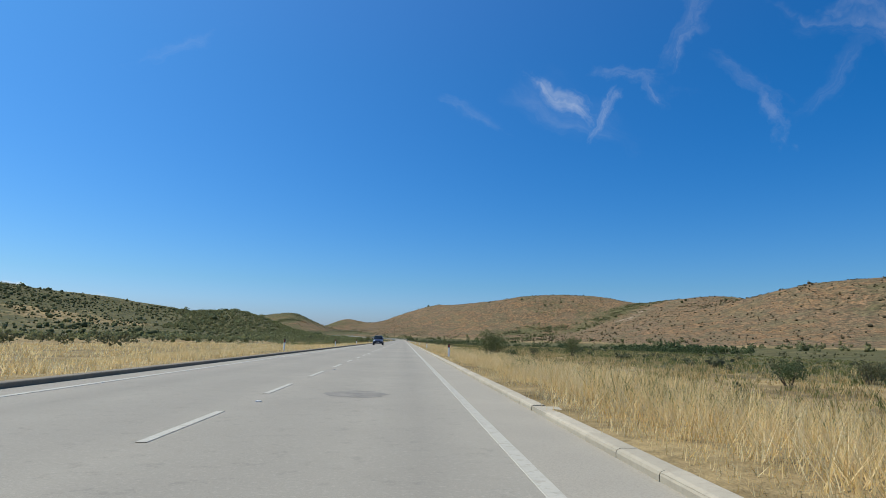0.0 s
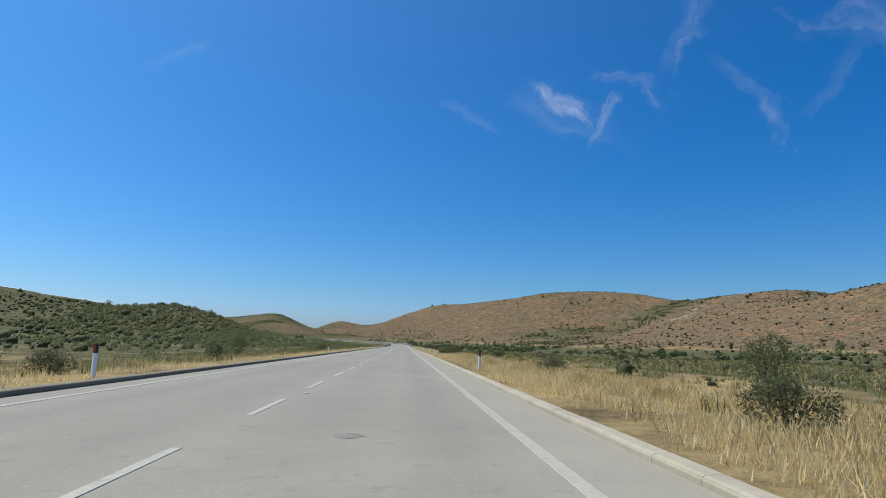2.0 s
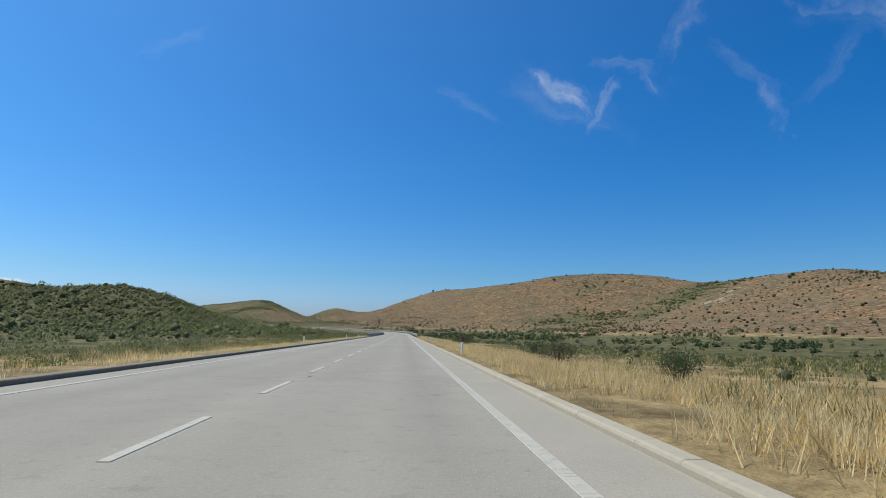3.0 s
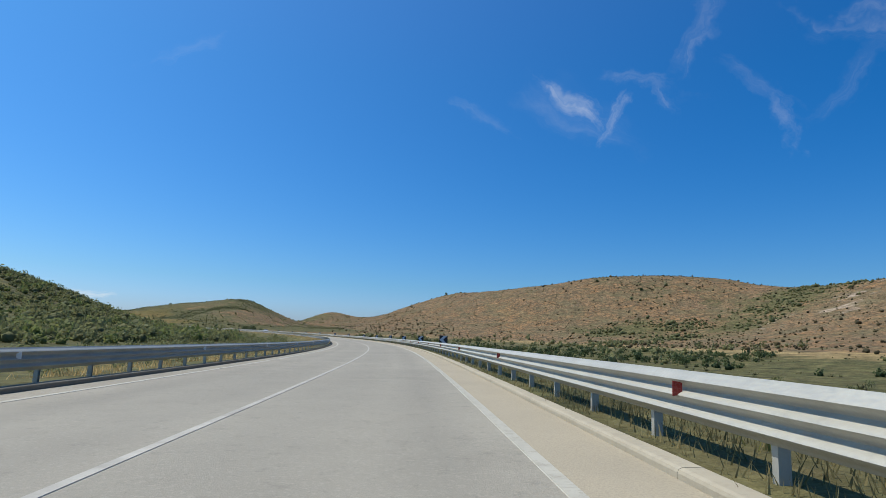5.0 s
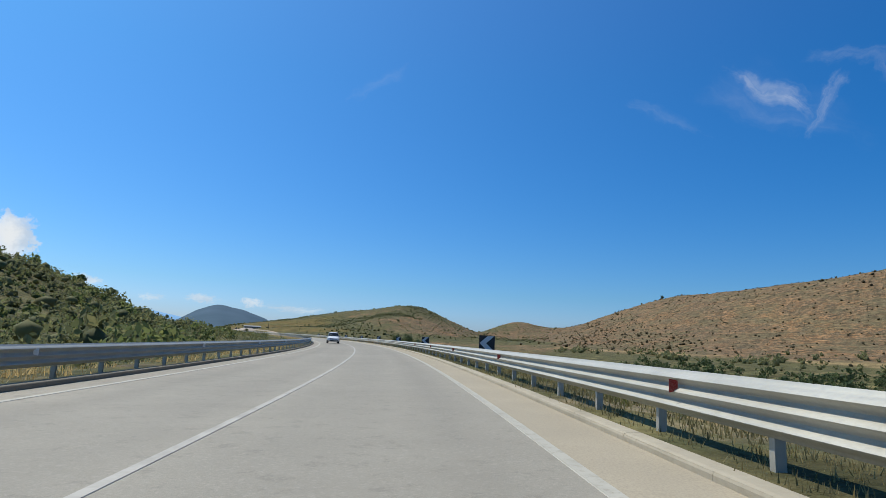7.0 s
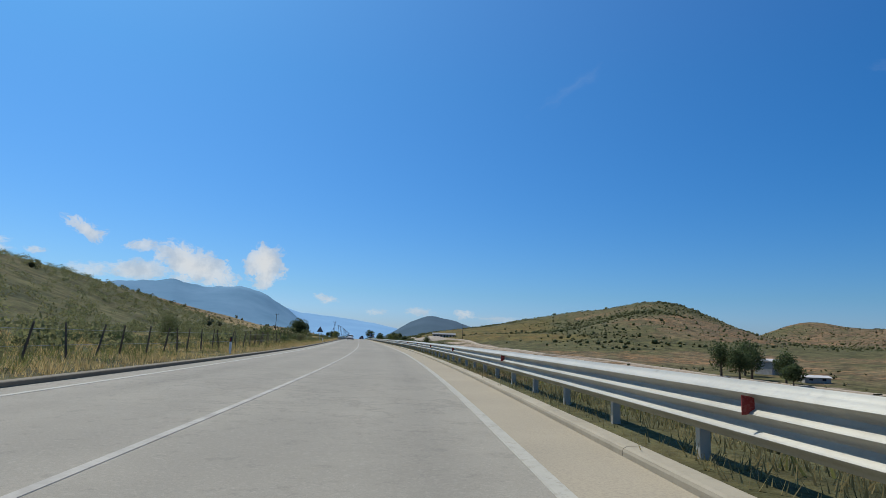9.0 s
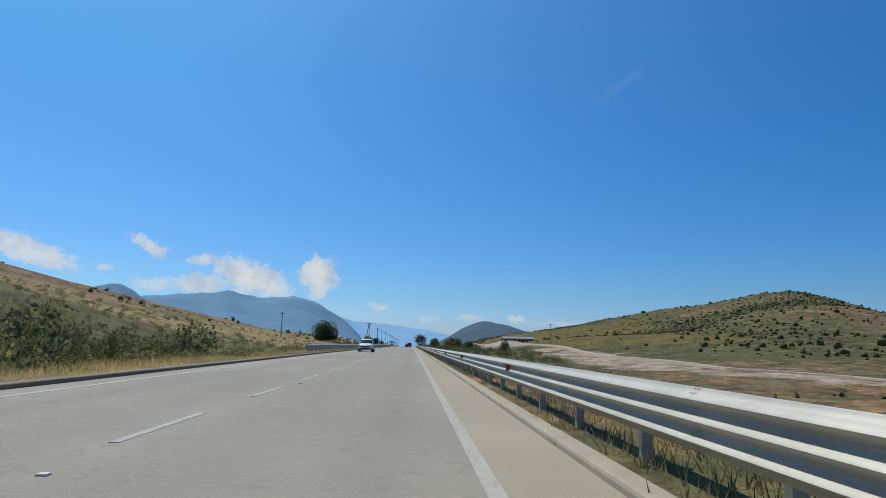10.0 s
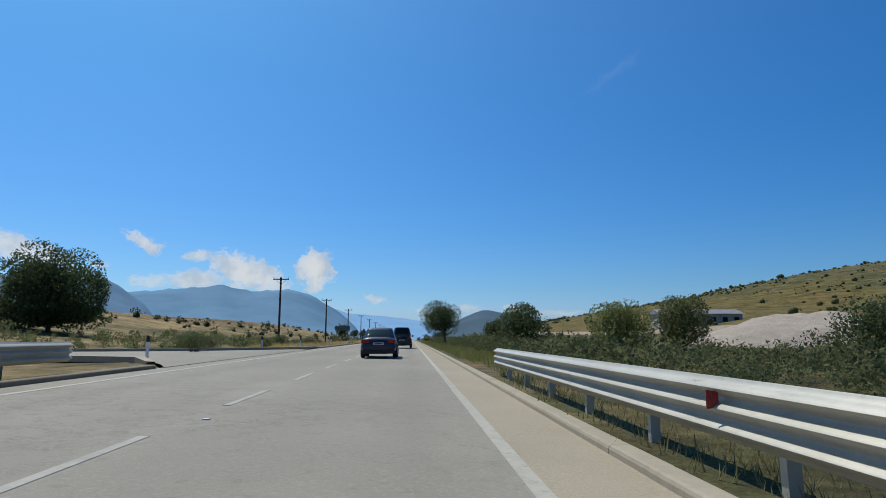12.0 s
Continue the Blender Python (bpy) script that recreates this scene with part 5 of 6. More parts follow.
# ---- utility poles ----
def utility_pole(at, high=9.0, double=False):
    root = thing("utility_pole", "dark wooden power pole with a cross-arm" + (" and two legs" if double else ""), "utility pole", at, "power poles")
    bm = bmesh.new()
    if double:
        limb(bm, (0.1, 0, -0.5), (0.08, 0, high), 0.15, 0.1, 9)
        part("pole", bm, WOOD, root)
        bm = bmesh.new()
        limb(bm, (-1.5, 0, -0.5), (-0.05, 0, high * 0.96), 0.14, 0.1, 9)
        part("leg", bm, WOOD, root, "slanting second leg")
    else:
        limb(bm, (0, 0, -0.5), (0, 0, high), 0.16, 0.11, 9)
        part("pole", bm, WOOD, root)
    arm = part("cross_arm", boxed(-1.0, 1.0, -0.06, 0.06, high - 0.35, high - 0.22, bevel=0.01), WOOD, root)
    for x in (-0.9, 0.0, 0.9):
        bm = bmesh.new()
        limb(bm, (x, 0, high - 0.24), (x, 0, high + 0.05), 0.05, 0.035, 8)
        part("insulator", bm, CERAMIC, arm)
    bm = bmesh.new()
    limb(bm, (-0.7, 0.07, high - 0.3), (0, 0.09, high - 0.95), 0.02, 0.02, 5)
    limb(bm, (0.7, 0.07, high - 0.3), (0, 0.09, high - 0.95), 0.02, 0.02, 5)
    part("brace", bm, POLE, root)
    return root


utility_pole(on_land(1338, -16.5), 9.2, True)
single = utility_pole(on_land(1398, -16.5), 9.0)
for i, s in enumerate((1441, 1484, 1527, 1570, 1615, 1660, 1706, 1752, 1800, 1850)):
    copy_thing(single, on_land(s, -16.5 + 0.01 * i, 0, random.uniform(-4, 4)))
copy_thing(single, on_land(1322, -47))
copy_thing(single, on_land(1366, 62))

# ---- fence on the left bank ----
def fence(s0, s1, u):
    root = thing("wire_fence", "leaning wooden stakes strung with rusty wire", "fence", on_land(s0, u))
    inv = root.matrix_basis.inverted()
    g = random.Random(5)
    bm = bmesh.new()
    limb(bm, (0, 0, -0.3), (0.03, 0, 1.35), 0.045, 0.035, 7)
    me = mesh_of("stake", bm, STAKE)
    tops = []
    for s in np.arange(s0, s1, 2.3):
        m = on_land(s + g.uniform(-0.3, 0.3), u + g.uniform(-0.15, 0.15)) @ pose(0, 0, 0, g.uniform(-7, 7), g.uniform(-9, 9), 0)
        o = part("stake", me, None, root)
        o.matrix_basis = inv @ m
        tops.append(m)
    for h in (0.55, 1.1):
        bm = bmesh.new()
        pts = [m @ Vector((0, 0, h * K)) / K for m in tops]
        for a, b in zip(pts[:-1], pts[1:]):
            limb(bm, a, b, 0.006, 0.006, 4)
        o = part("wire", bm, POLE, root)
        o.matrix_basis = inv
    return root


fence(1001, 1062, -11.6)

# ---- concrete block beside the kerb ----
block = thing("concrete_block", "pale broken concrete block lying in the verge", "block", on_road(292.6, 3.75, -0.25, 4))
bm = boxed(-0.35, 0.35, -1.5, 1.5, -0.1, 0.55, bevel=0.05)
for v in bm.verts:
    v.co.x *= 1 - 0.3 * max(0.0, v.co.z)
    v.co += Vector((random.uniform(-.02, .02), random.uniform(-.03, .03), random.uniform(-.02, .02)))
part("block", bm, CONCRETE, block)
part("rusty_end", boxed(-0.22, 0.26, -1.54, -1.42, -0.05, 0.4, bevel=0.03), plain("rust_stained_concrete", (0.11, 0.06, 0.035), 0.9, dirt=0.4), block, "dark rust-stained end")


# ---- reflectors on the right rail ----
ref_bm = poly([(-0.045, -0.075), (0.05, -0.06), (0.05, 0.06), (-0.045, 0.075)], 0.0, 0.01)
ref_me = mesh_of("rail_reflector", ref_bm, REFLECT)
rail = RAIL_RIGHT
inv = rail.matrix_basis.inverted()
for s in (470, 481.5, 493, 504.5, 516, 528, 544.6, 555.9, 567.4, 579, 590.6, 602.2, 613.9, 625, 636.2, 648, 660, 672, 684, 696, 707.5, 718.8, 730, 741.6, 753.3, 765, 776.6, 787.8, 799.5,
          811, 823, 835, 847, 859, 871, 883, 895, 907, 919, 931, 943, 955, 967, 983, 994.5, 1005.2, 1017, 1029, 1041, 1053.7, 1065, 1077, 1089, 1101, 1113, 1125, 1137, 1153, 1166.3,
          1178, 1190, 1202, 1214, 1226, 1238, 1251, 1263, 1275, 1287, 1300, 1312, 1324.7):
    o = part("rail_reflector", ref_me, None, rail, "dark red reflector")
    o.matrix_basis = inv @ on_road(s, 2.52, 0.66, -8)


white_me = mesh_of("rail_reflector", poly([(-0.05, -0.06), (0.045, -0.075), (0.045, 0.075), (-0.05, 0.06)], 0.0, 0.01), WHITE)
inv = RAIL_LEFT.matrix_basis.inverted()
for s in np.arange(470, 984, 11.6):
    o = part("rail_reflector", white_me, None, RAIL_LEFT, "white reflector")
    o.matrix_basis = inv @ on_road(s, -7.95, 0.68, 8)


# ---- trees ----
def land_tree(s, u, *args, **kw):
    return tree(on_land(s, u), *args, **kw)


land_tree(1391, -41, 11.0, 11.8, LEAF_DARK, "large round dark green tree standing in dry grass", seed=3, trunk_part=0.03, n=22000, leaf=0.17)
land_tree(1305, -14.4, 4.6, 4.4, LEAF_LIGHT, "small yellow-green tree beside the guard rail", seed=4, trunk_part=0.1, n=5000, leaf=0.1)
land_tree(1412, 5.4, 7.6, 6.6, LEAF_DARK, "rounded dark green tree close to the kerb", seed=5, trunk_part=0.14, n=9350, leaf=0.13)
land_tree(1377, 10.8, 5.6, 5.4, LEAF_DARK, "pointed dark green tree among bushes", seed=6, trunk_part=0.1, n=7650, leaf=0.10)
land_tree(1366, 17.0, 5.4, 5.6, LEAF_LIGHT, "yellow-green tree among bushes", seed=7, trunk_part=0.12, n=8500, leaf=0.09)
land_tree(1364, 20.5, 5.6, 5.0, LEAF_OLIVE, "olive-green tree among bushes", seed=8, trunk_part=0.12, n=8500, leaf=0.09)
land_tree(1349, 24, 4.0, 5.2, LEAF_DARK, "low spreading dark green tree", seed=9, trunk_part=0.1, n=7650, leaf=0.09)
land_tree(1318, 34, 5.0, 4.2, LEAF_OLIVE, "olive-green tree on the slope below the road", seed=19, trunk_part=0.12, n=3600, leaf=0.12)
for i, (s, u, h, w) in enumerate(((1152, 106, 11, 8), (1158, 114, 13, 8), (1164, 108, 12, 7), (1146, 116, 10, 7), (1170, 120, 12, 8), (1138, 112, 7, 6))):
    land_tree(s, u, h, w, LEAF_DARK, "tall dark green tree in a group by the fields", seed=20 + i, trunk_part=0.12, n=2200, leaf=0.3, group="field trees")
g = random.Random(11)
for i in range(9):
    s = 1500 + i * 38 + g.uniform(-12, 12)
    land_tree(s, g.choice((-1, 1)) * g.uniform(14, 40), g.uniform(5, 8), g.uniform(4, 7), LEAF_DARK, "dark green tree beyond the fields", seed=40 + i, trunk_part=0.12, n=700, leaf=0.4, group="far roadside trees")

# ---- lone trees on the brown ridge ----
for i, (x, y, h) in enumerate(((535, 1130, 7), (548, 1142, 6), (600, 1010, 7), (640, 940, 6), (585, 1060, 5), (330, 1400, 5), (290, 1480, 5), (125, 1900, 8), (105, 1850, 8), (140, 1960, 8), (70, 1800, 7))):
    z = float(land(np.array([float(x)]), np.array([float(y)]))[0][0])
    tree(place(x, y, z - 0.3), h, h * 0.9, LEAF_DARK, "lone dark tree on the ridge of the brown hill", seed=60 + i, trunk_part=0.1, n=300, leaf=0.6, group="ridge trees")

# ---- trees on the scrubby ridge above the bend ----
for i, (x, y, h) in enumerate(((-197, 941, 5.2), (-207, 937, 4.2), (-221, 931, 4.2), (-187, 947, 3.0))):
    z = float(land(np.array([float(x)]), np.array([float(y)]))[0][0])
    tree(place(x, y, z - 0.3), h, h * 1.05, LEAF_DARK, "rounded dark green tree on the scrubby ridge", seed=90 + i, trunk_part=0.1, n=900, leaf=0.28, group="scrubby ridge trees")

# ---- bushes that stand out ----
BUSHES = [bush_model("bush", 2.2, 2.5, LEAF_OLIVE, "tall feathery green bush in dry grass", 1, 2600, 0.05),
          bush_model("bush", 1.8, 1.3, LEAF_DARK, "low dark green bush on the verge", 2, 1800, 0.04),
          bush_model("bush", 1.6, 1.1, LEAF_SCRUB, "dusty grey-green bush on the verge", 3, 1800, 0.038),
          bush_model("bush", 1.2, 0.9, LEAF_LIGHT, "fresh green weedy bush by the kerb", 4, 1100, 0.055)]
spots = [(0, 51.5, 7.3), (0, 57.5, 8.8), (1, 62, 11), (0, 78, 22), (2, 83, 18), (1, 96, 14), (2, 160, 8.5), (1, 170, 9.5), (2, 190, 5.4), (1, 196, 6.6), (1, 238, 11), (2, 230.5, 6.4), (0, 247.8, 16.8),
         (2, 252, 7.5), (2, 290.5, 4.6), (3, 287.0, 3.9), (2, 294, 5.6), (1, 300, 12), (2, 303, 5.0), (1, 312, 6.5), (2, 326, 5.5), (1, 331, 7.0), (1, 352, 10), (2, 356, 6.5), (1, 372, 9), (2, 392, 6.2), (1, 410, 7.2),
         (1, 26, 17), (2, 30, 24), (0, 20, 33), (1, 12, 27), (2, 136, -15), (0, 175.5, -12.2), (1, 152, -17), (2, 196, -12), (1, 212, -14), (0, 226, -13), (2, 240, -11.5), (1, 262, -13), (0, 282, -17), (2, 300, -12), (1, 322, -14),
         (2, 1012, -15), (1, 1030, -17), (0, 1046, -19), (2, 1060, -14), (1, 1078, -13), (2, 1090, -12), (2, 1262, 9), (1, 1276, 12), (0, 1290, 15), (2, 1306, 9.5), (1, 1316, 12), (0, 1328, 13), (1, 1334, 8),
         (1, 1355, -12), (2, 1362, -13.5), (3, 1368, -11), (1, 1380, -12.5), (2, 1392, -11.5), (1, 1404, -14), (2, 1228, 14), (1, 1208, 17)]
used = set()
for kind, s, u in spots:
    m = on_land(s, u, 0.05, random.uniform(0, 360)) @ Matrix.Scale(random.uniform(0.85, 1.2), 4)
    if kind in used:
        c = copy_thing(BUSHES[kind], m)
        c.scale = m.to_scale()
    else:
        BUSHES[kind].matrix_basis = m
        used.add(kind)


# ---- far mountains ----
# The blue of distance haze is mixed into each range's base colour.
def hazed_mountain_mat(name, a, b):
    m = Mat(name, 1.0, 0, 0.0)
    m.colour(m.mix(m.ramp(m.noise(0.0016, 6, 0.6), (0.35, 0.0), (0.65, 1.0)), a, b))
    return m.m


def range_of(profile, radius, material, label, seed, rough):
    """A mountain range seen from the valley: crest heights by bearing (degrees left of +y, degrees up)."""
    az = np.arange(profile[0][0], profile[-1][0] + 0.01, 0.2)
    el = np.interp(az, [p[0] for p in profile], [p[1] for p in profile])
    k = np.hanning(7) / np.hanning(7).sum()
    el = np.convolve(np.pad(el, 3, mode="edge"), k, "valid")
    rows = ((0.62, 0.0), (0.7, 0.12), (0.78, 0.34), (0.85, 0.55), (0.92, 0.78), (0.97, 0.94), (1.0, 1.0), (1.06, 0.85), (1.2, 0.2))
    verts = []
    for i, (r, f) in enumerate(rows):
        spur = np.sin(az * 0.5 + seed + r * 9) * 0.7 + np.sin(az * 1.3 + seed * 2 - r * 14) * 0.3
        rr = radius * (r + 0.02 * spur * (f > 0) * (f < 1))
        top = np.tan(np.radians(el)) * radius
        z = 8 + top * f * (1 + rough * spur * (f < 1) * f) + (rough * 0.12 * top * (np.sin(az * 3.1 + seed) + 0.5 * np.sin(az * 7.0)) if f == 1.0 else 0) - (60 if f == 0 else 0)
        a = np.radians(az)
        verts.append(np.stack([-241 - np.sin(a) * rr, 1085 + np.cos(a) * rr, z], -1))
    v = np.concatenate(verts)
    n = len(az)
    ids = np.arange(len(v)).reshape(len(rows), n)
    f = np.stack([ids[:-1, :-1], ids[1:, :-1], ids[1:, 1:], ids[:-1, 1:]], -1).reshape(-1, 4)
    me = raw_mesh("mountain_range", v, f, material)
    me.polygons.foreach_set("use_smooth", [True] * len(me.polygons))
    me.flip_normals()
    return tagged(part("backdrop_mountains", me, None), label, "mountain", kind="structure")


# farther ranges get paler, bluer colours in place of real air haze
range_of([(22, 0.2), (30, 0.5), (36, 1.3), (38.5, 1.8), (40.6, 2.2), (43.8, 2.6), (47.6, 2.9), (49, 3.3), (52, 3.4), (58, 3.0), (70, 3.5), (120, 3.0)], 11500, hazed_mountain_mat("haze_blue_far_slopes", (0.215, 0.37, 0.53), (0.19, 0.34, 0.5)), "mountain ridge in the far distance, painted pale blue for haze", 2.0, 0.05)
range_of([(46, 0.6), (47.2, 1.9), (48.3, 2.9), (50.7, 4.35), (52, 4.85), (53.3, 5.0), (55.8, 4.75), (57.3, 4.9), (58.8, 5.25), (60, 5.0), (62.1, 4.85), (65.7, 4.4), (70, 4.6), (80, 4.2), (95, 3.6), (120, 3.0)], 9500, hazed_mountain_mat("haze_blue_grey_slopes", (0.16, 0.27, 0.365), (0.125, 0.225, 0.31)), "hazy blue-grey mountain range in the distance", 0.7, 0.07)
range_of([(63, 1.0), (64.5, 3.2), (66.3, 4.6), (67.9, 5.45), (69.2, 5.0), (70.2, 4.85), (71.5, 5.2), (73.8, 5.3), (76, 5.25), (82, 4.6), (95, 4.0), (115, 2.5)], 7200, hazed_mountain_mat("haze_grey_blue_slopes", (0.155, 0.25, 0.34), (0.12, 0.2, 0.28)), "mountain peaks in the distance, painted grey-blue for haze", 1.3, 0.07)
range_of([(25.5, 0.1), (28, 0.8), (30.7, 2.1), (32.6, 2.75), (34.7, 3.15), (35.6, 3.1), (37.2, 2.4), (38.6, 1.5), (41, 0.2)], 4300, hazed_mountain_mat("hazy_green_slopes", (0.085, 0.125, 0.16), (0.065, 0.1, 0.125)), "hazy dark green hill in the distance", 0.2, 0.05)

# ---- side road on the left ----
def side_road():
    v, f = [], []
    us = np.array([-7.5, -7.9, -9, -12, -17, -25, -40, -62])
    lo, hi = mouth(us)
    for u, a, b in zip(us, lo, hi):
        for t in np.linspace(0, 1, 7):
            x, y, z = road_point(a + (b - a) * t, u)
            v.append((x, y, z + 0.012 + 0.09 * float(ease(-u, 7.4, 8.2))))
    for i in range(len(us) - 1):
        for j in range(6):
            a = i * 7 + j
            f.append((a, a + 1, a + 8, a + 7))
    tagged(part("side_road", (v, f), ASPHALT, smooth=True), "grey asphalt side road joining the carriageway", "road", kind="structure")
    for name, ss, uu in (("kerb_side", [1339.3, 1341.4, 1342.8, 1343.6, 1344.1], [-7.7, -8.9, -12, -17, -25]), ("kerb_corner", [1372, 1366.2, 1360.8, 1357.8, 1356.3, 1355.3], [-7.7, -7.9, -9.1, -12, -17, -25])):
        v, f = [], []
        for s, u in zip(ss, uu):
            for o, z in ((0, 0.0), (0, 0.17), (0.28, 0.17), (0.28, -0.05)):
                q = o if name == "kerb_corner" else -o
                x, y, zz = road_point(s + q * (0.9 if u < -8.5 else 0.2), u - (0.25 if u > -9.5 else 0.0) * (o > 0))
                v.append((x, y, zz + z + 0.09 * float(ease(-u, 7.4, 8.2))))
        for i in range(len(ss) - 1):
            for j in range(3):
                a = i * 4 + j
                f.append((a, a + 1, a + 5, a + 4))
        tagged(part(name, (v, f), KERB), "concrete kerb round the side road's corner", "kerb", kind="structure")


side_road()
for s, u in ((1343.2, -9.6), (1362.0, -9.9), (1385, -8.5)):
    copy_thing(delineator(on_road(s, u, 0.12, 170)), on_road(s + 26, -8.6, 0.1, 176))

# ---- dirt track along the valley ----
TRACK = Mat("pale_dirt_track", 0.95, 0, 0.1)
TRACK.colour(TRACK.mix(TRACK.ramp(TRACK.noise(1.1, 5, 0.65), (0.35, 0.0), (0.7, 1.0)), (0.44, 0.36, 0.27), (0.33, 0.27, 0.2)))
rows = []
for s in np.arange(1120, 1560, 3.0):
    mid = float(track_u(s)) + 0.8 * math.sin(s * 0.09)
    for o in (-2.0, -1.2, 1.2, 2.0):
        x, y, _ = road_point(s, mid + o)
        rows.append((x, y))
rows = np.array(rows)
tz = land(rows[:, 0], rows[:, 1])[0]
cell = tz.reshape(-1, 4)
cell = np.repeat((np.maximum(cell.max(1), np.convolve(np.pad(cell.max(1), 2, mode="edge"), np.ones(5) / 5, "valid")) + 0.3)[:, None], 4, 1) - np.array([1.6, 0.0, 0.0, 1.6])
ids = np.arange(len(rows)).reshape(-1, 4)
quads = np.stack([ids[:-1, :-1], ids[:-1, 1:], ids[1:, 1:], ids[1:, :-1]], -1).reshape(-1, 4)
tagged(part("dirt_track", (np.column_stack([rows, cell.ravel()]).tolist(), quads.tolist()), TRACK.m), "pale dirt track winding along the valley", "track", kind="structure")

# ---- long shed, house, gravel ----
SHED_WALL = plain("limewashed_wall", (0.42, 0.40, 0.36), 0.9, dirt=0.3, scale=0.8)
SHED_ROOF = plain("grey_sheet_roof", (0.24, 0.24, 0.24), 0.7, dirt=0.3, scale=0.8)
DARK = plain("dark_opening", (0.02, 0.02, 0.022), 0.9)
TILE_ROOF = plain("pale_sheet_roof", (0.55, 0.53, 0.5), 0.7, dirt=0.2, scale=0.7)


def shed(at, long, deep, high, label, roof_mat, windows):
    root = thing("shed", label, "building", at)
    part("wall", boxed(-long / 2, long / 2, -deep / 2, deep / 2, -0.8, high), SHED_WALL, root)
    bm = bmesh.new()
    e, r = 0.4, deep * 0.16
    pts = [(-long / 2 - e, -deep / 2 - e, high), (long / 2 + e, -deep / 2 - e, high), (long / 2 + e, deep / 2 + e, high), (-long / 2 - e, deep / 2 + e, high), (-long / 2 - e, 0, high + r), (long / 2 + e, 0, high + r)]
    v = [bm.verts.new(p) for p in pts]
    for q in ((0, 1, 5, 4), (2, 3, 4, 5), (1, 2, 5), (3, 0, 4), (3, 2, 1, 0)):
        bm.faces.new([v[i] for i in q])
    bmesh.ops.translate(bm, vec=(0, 0, 0.02), verts=bm.verts)
    part("roof", bm, roof_mat, root)
    for i in range(windows):
        x = -long / 2 + long * (i + 0.5) / windows
        w = part("window", boxed(x - 0.5, x + 0.5, -deep / 2 - 0.03, -deep / 2 + 0.02, high * 0.45, high * 0.8), DARK, root, "dark window opening")
        part("sill", boxed(x - 0.58, x + 0.58, -deep / 2 - 0.1, -deep / 2 - 0.02, high * 0.45 - 0.1, high * 0.45), SHED_WALL, w)
    return root


zz = float(land(np.array([-390.0]), np.array([1343.0]))[0][0])
shed(place(-390, 1343, zz - 0.9, 38), 17, 7, 3.2, "long low farm shed with a grey sheet roof", SHED_ROOF, 7)
shed(on_land(1176, 134, 0, 20), 9, 6, 4.0, "small pale house behind trees", TILE_ROOF, 3)
shed(on_land(1150, 128, 0, -15), 7, 4, 1.5, "low white-roofed shelter in the field", TILE_ROOF, 2)


def heap(at, wide, high, label, seed):
    root = thing("gravel_heap", label, "gravel heap", at)
    g = np.random.default_rng(seed)
    n = 26
    a = np.linspace(-1, 1, n)
    A, B = np.meshgrid(a, a)
    r = np.sqrt((A * 1.0) ** 2 + (B * 1.15) ** 2)
    z = high * np.clip(1.05 - r, 0, 0.8) * 1.2 * (1 + 0.16 * wave(A * 9, B * 9, 1.0, seed)) + high * 0.05 * wave(A * 30, B * 30, 1.0, seed + 1.0) - 4.0 * ease(r, 0.8, 1.4)
    v = np.stack([A.ravel() * wide / 2, B.ravel() * wide / 2, z.ravel()], -1)
    ids = np.arange(n * n).reshape(n, n)
    f = np.stack([ids[:-1, :-1], ids[:-1, 1:], ids[1:, 1:], ids[1:, :-1]], -1).reshape(-1, 4)
    part("mound", raw_mesh("mound", v, f, GRAVEL), None, root)
    return root


def gravel_mat():
    m = Mat("pale_gravel", 0.95, 0, 0.1)
    c = m.mix(m.ramp(m.noise(0.6, 6, 0.7), (0.3, 0.0), (0.7, 1.0)), (0.46, 0.39, 0.31), (0.33, 0.28, 0.22))
    c = m.mix(m.ramp(m.noise(5, 5, 0.7), (0.45, 0.0), (0.75, 0.6)), c, (0.2, 0.17, 0.13))
    m.colour(c)
    return m.bump(m.noise(4, 6, 0.7), 0.8, 0.2).m


GRAVEL = gravel_mat()
heap(on_land(1388, 47, 0.6), 30, 3.2, "broad heap of pale gravel", 1)
for i, (s, u, w, h) in enumerate(((1090, 62, 14, 2.2), (1108, 70, 10, 1.6), (1076, 68, 9, 1.2), (1124, 60, 8, 1.2), (1150, 76, 9, 1.4), (1040, 66, 12, 1.4))):
    heap(on_land(s, u, 0.3), w, h, "low heap of pale excavated earth", 3 + i)


# ---- vehicles ----
def paint_car(name, c, rough=0.4):
    m = Mat(name, rough, 0.0, 0.25)
    m.colour(m.mix(m.ramp(m.noise(3.0, 4), (0.35, 0.0), (0.75, 0.5)), c, tuple(v * 0.8 + 0.01 for v in c)))
    m.b.inputs["Coat Weight"].default_value = 0.5
    m.b.inputs["Coat Roughness"].default_value = 0.03
    return m.m


GLASS = Mat("tinted_car_glass", 0.03, 0, 0.2, (0.012, 0.015, 0.018)).m
TYRE = plain("black_rubber", (0.02, 0.02, 0.021), 0.85)
RIM = plain("grey_alloy", (0.35, 0.35, 0.36), 0.35, 0.7)
TRIM = plain("black_plastic_trim", (0.02, 0.021, 0.023), 0.6)
LAMP_RED = plain("red_lamp_glass", (0.28, 0.012, 0.012), 0.15)
LAMP_CLEAR = plain("clear_lamp_glass", (0.7, 0.72, 0.74), 0.1)
PLATE = plain("white_plate", (0.6, 0.6, 0.58), 0.4)
CHROME = plain("chrome", (0.6, 0.61, 0.62), 0.15, 0.9)


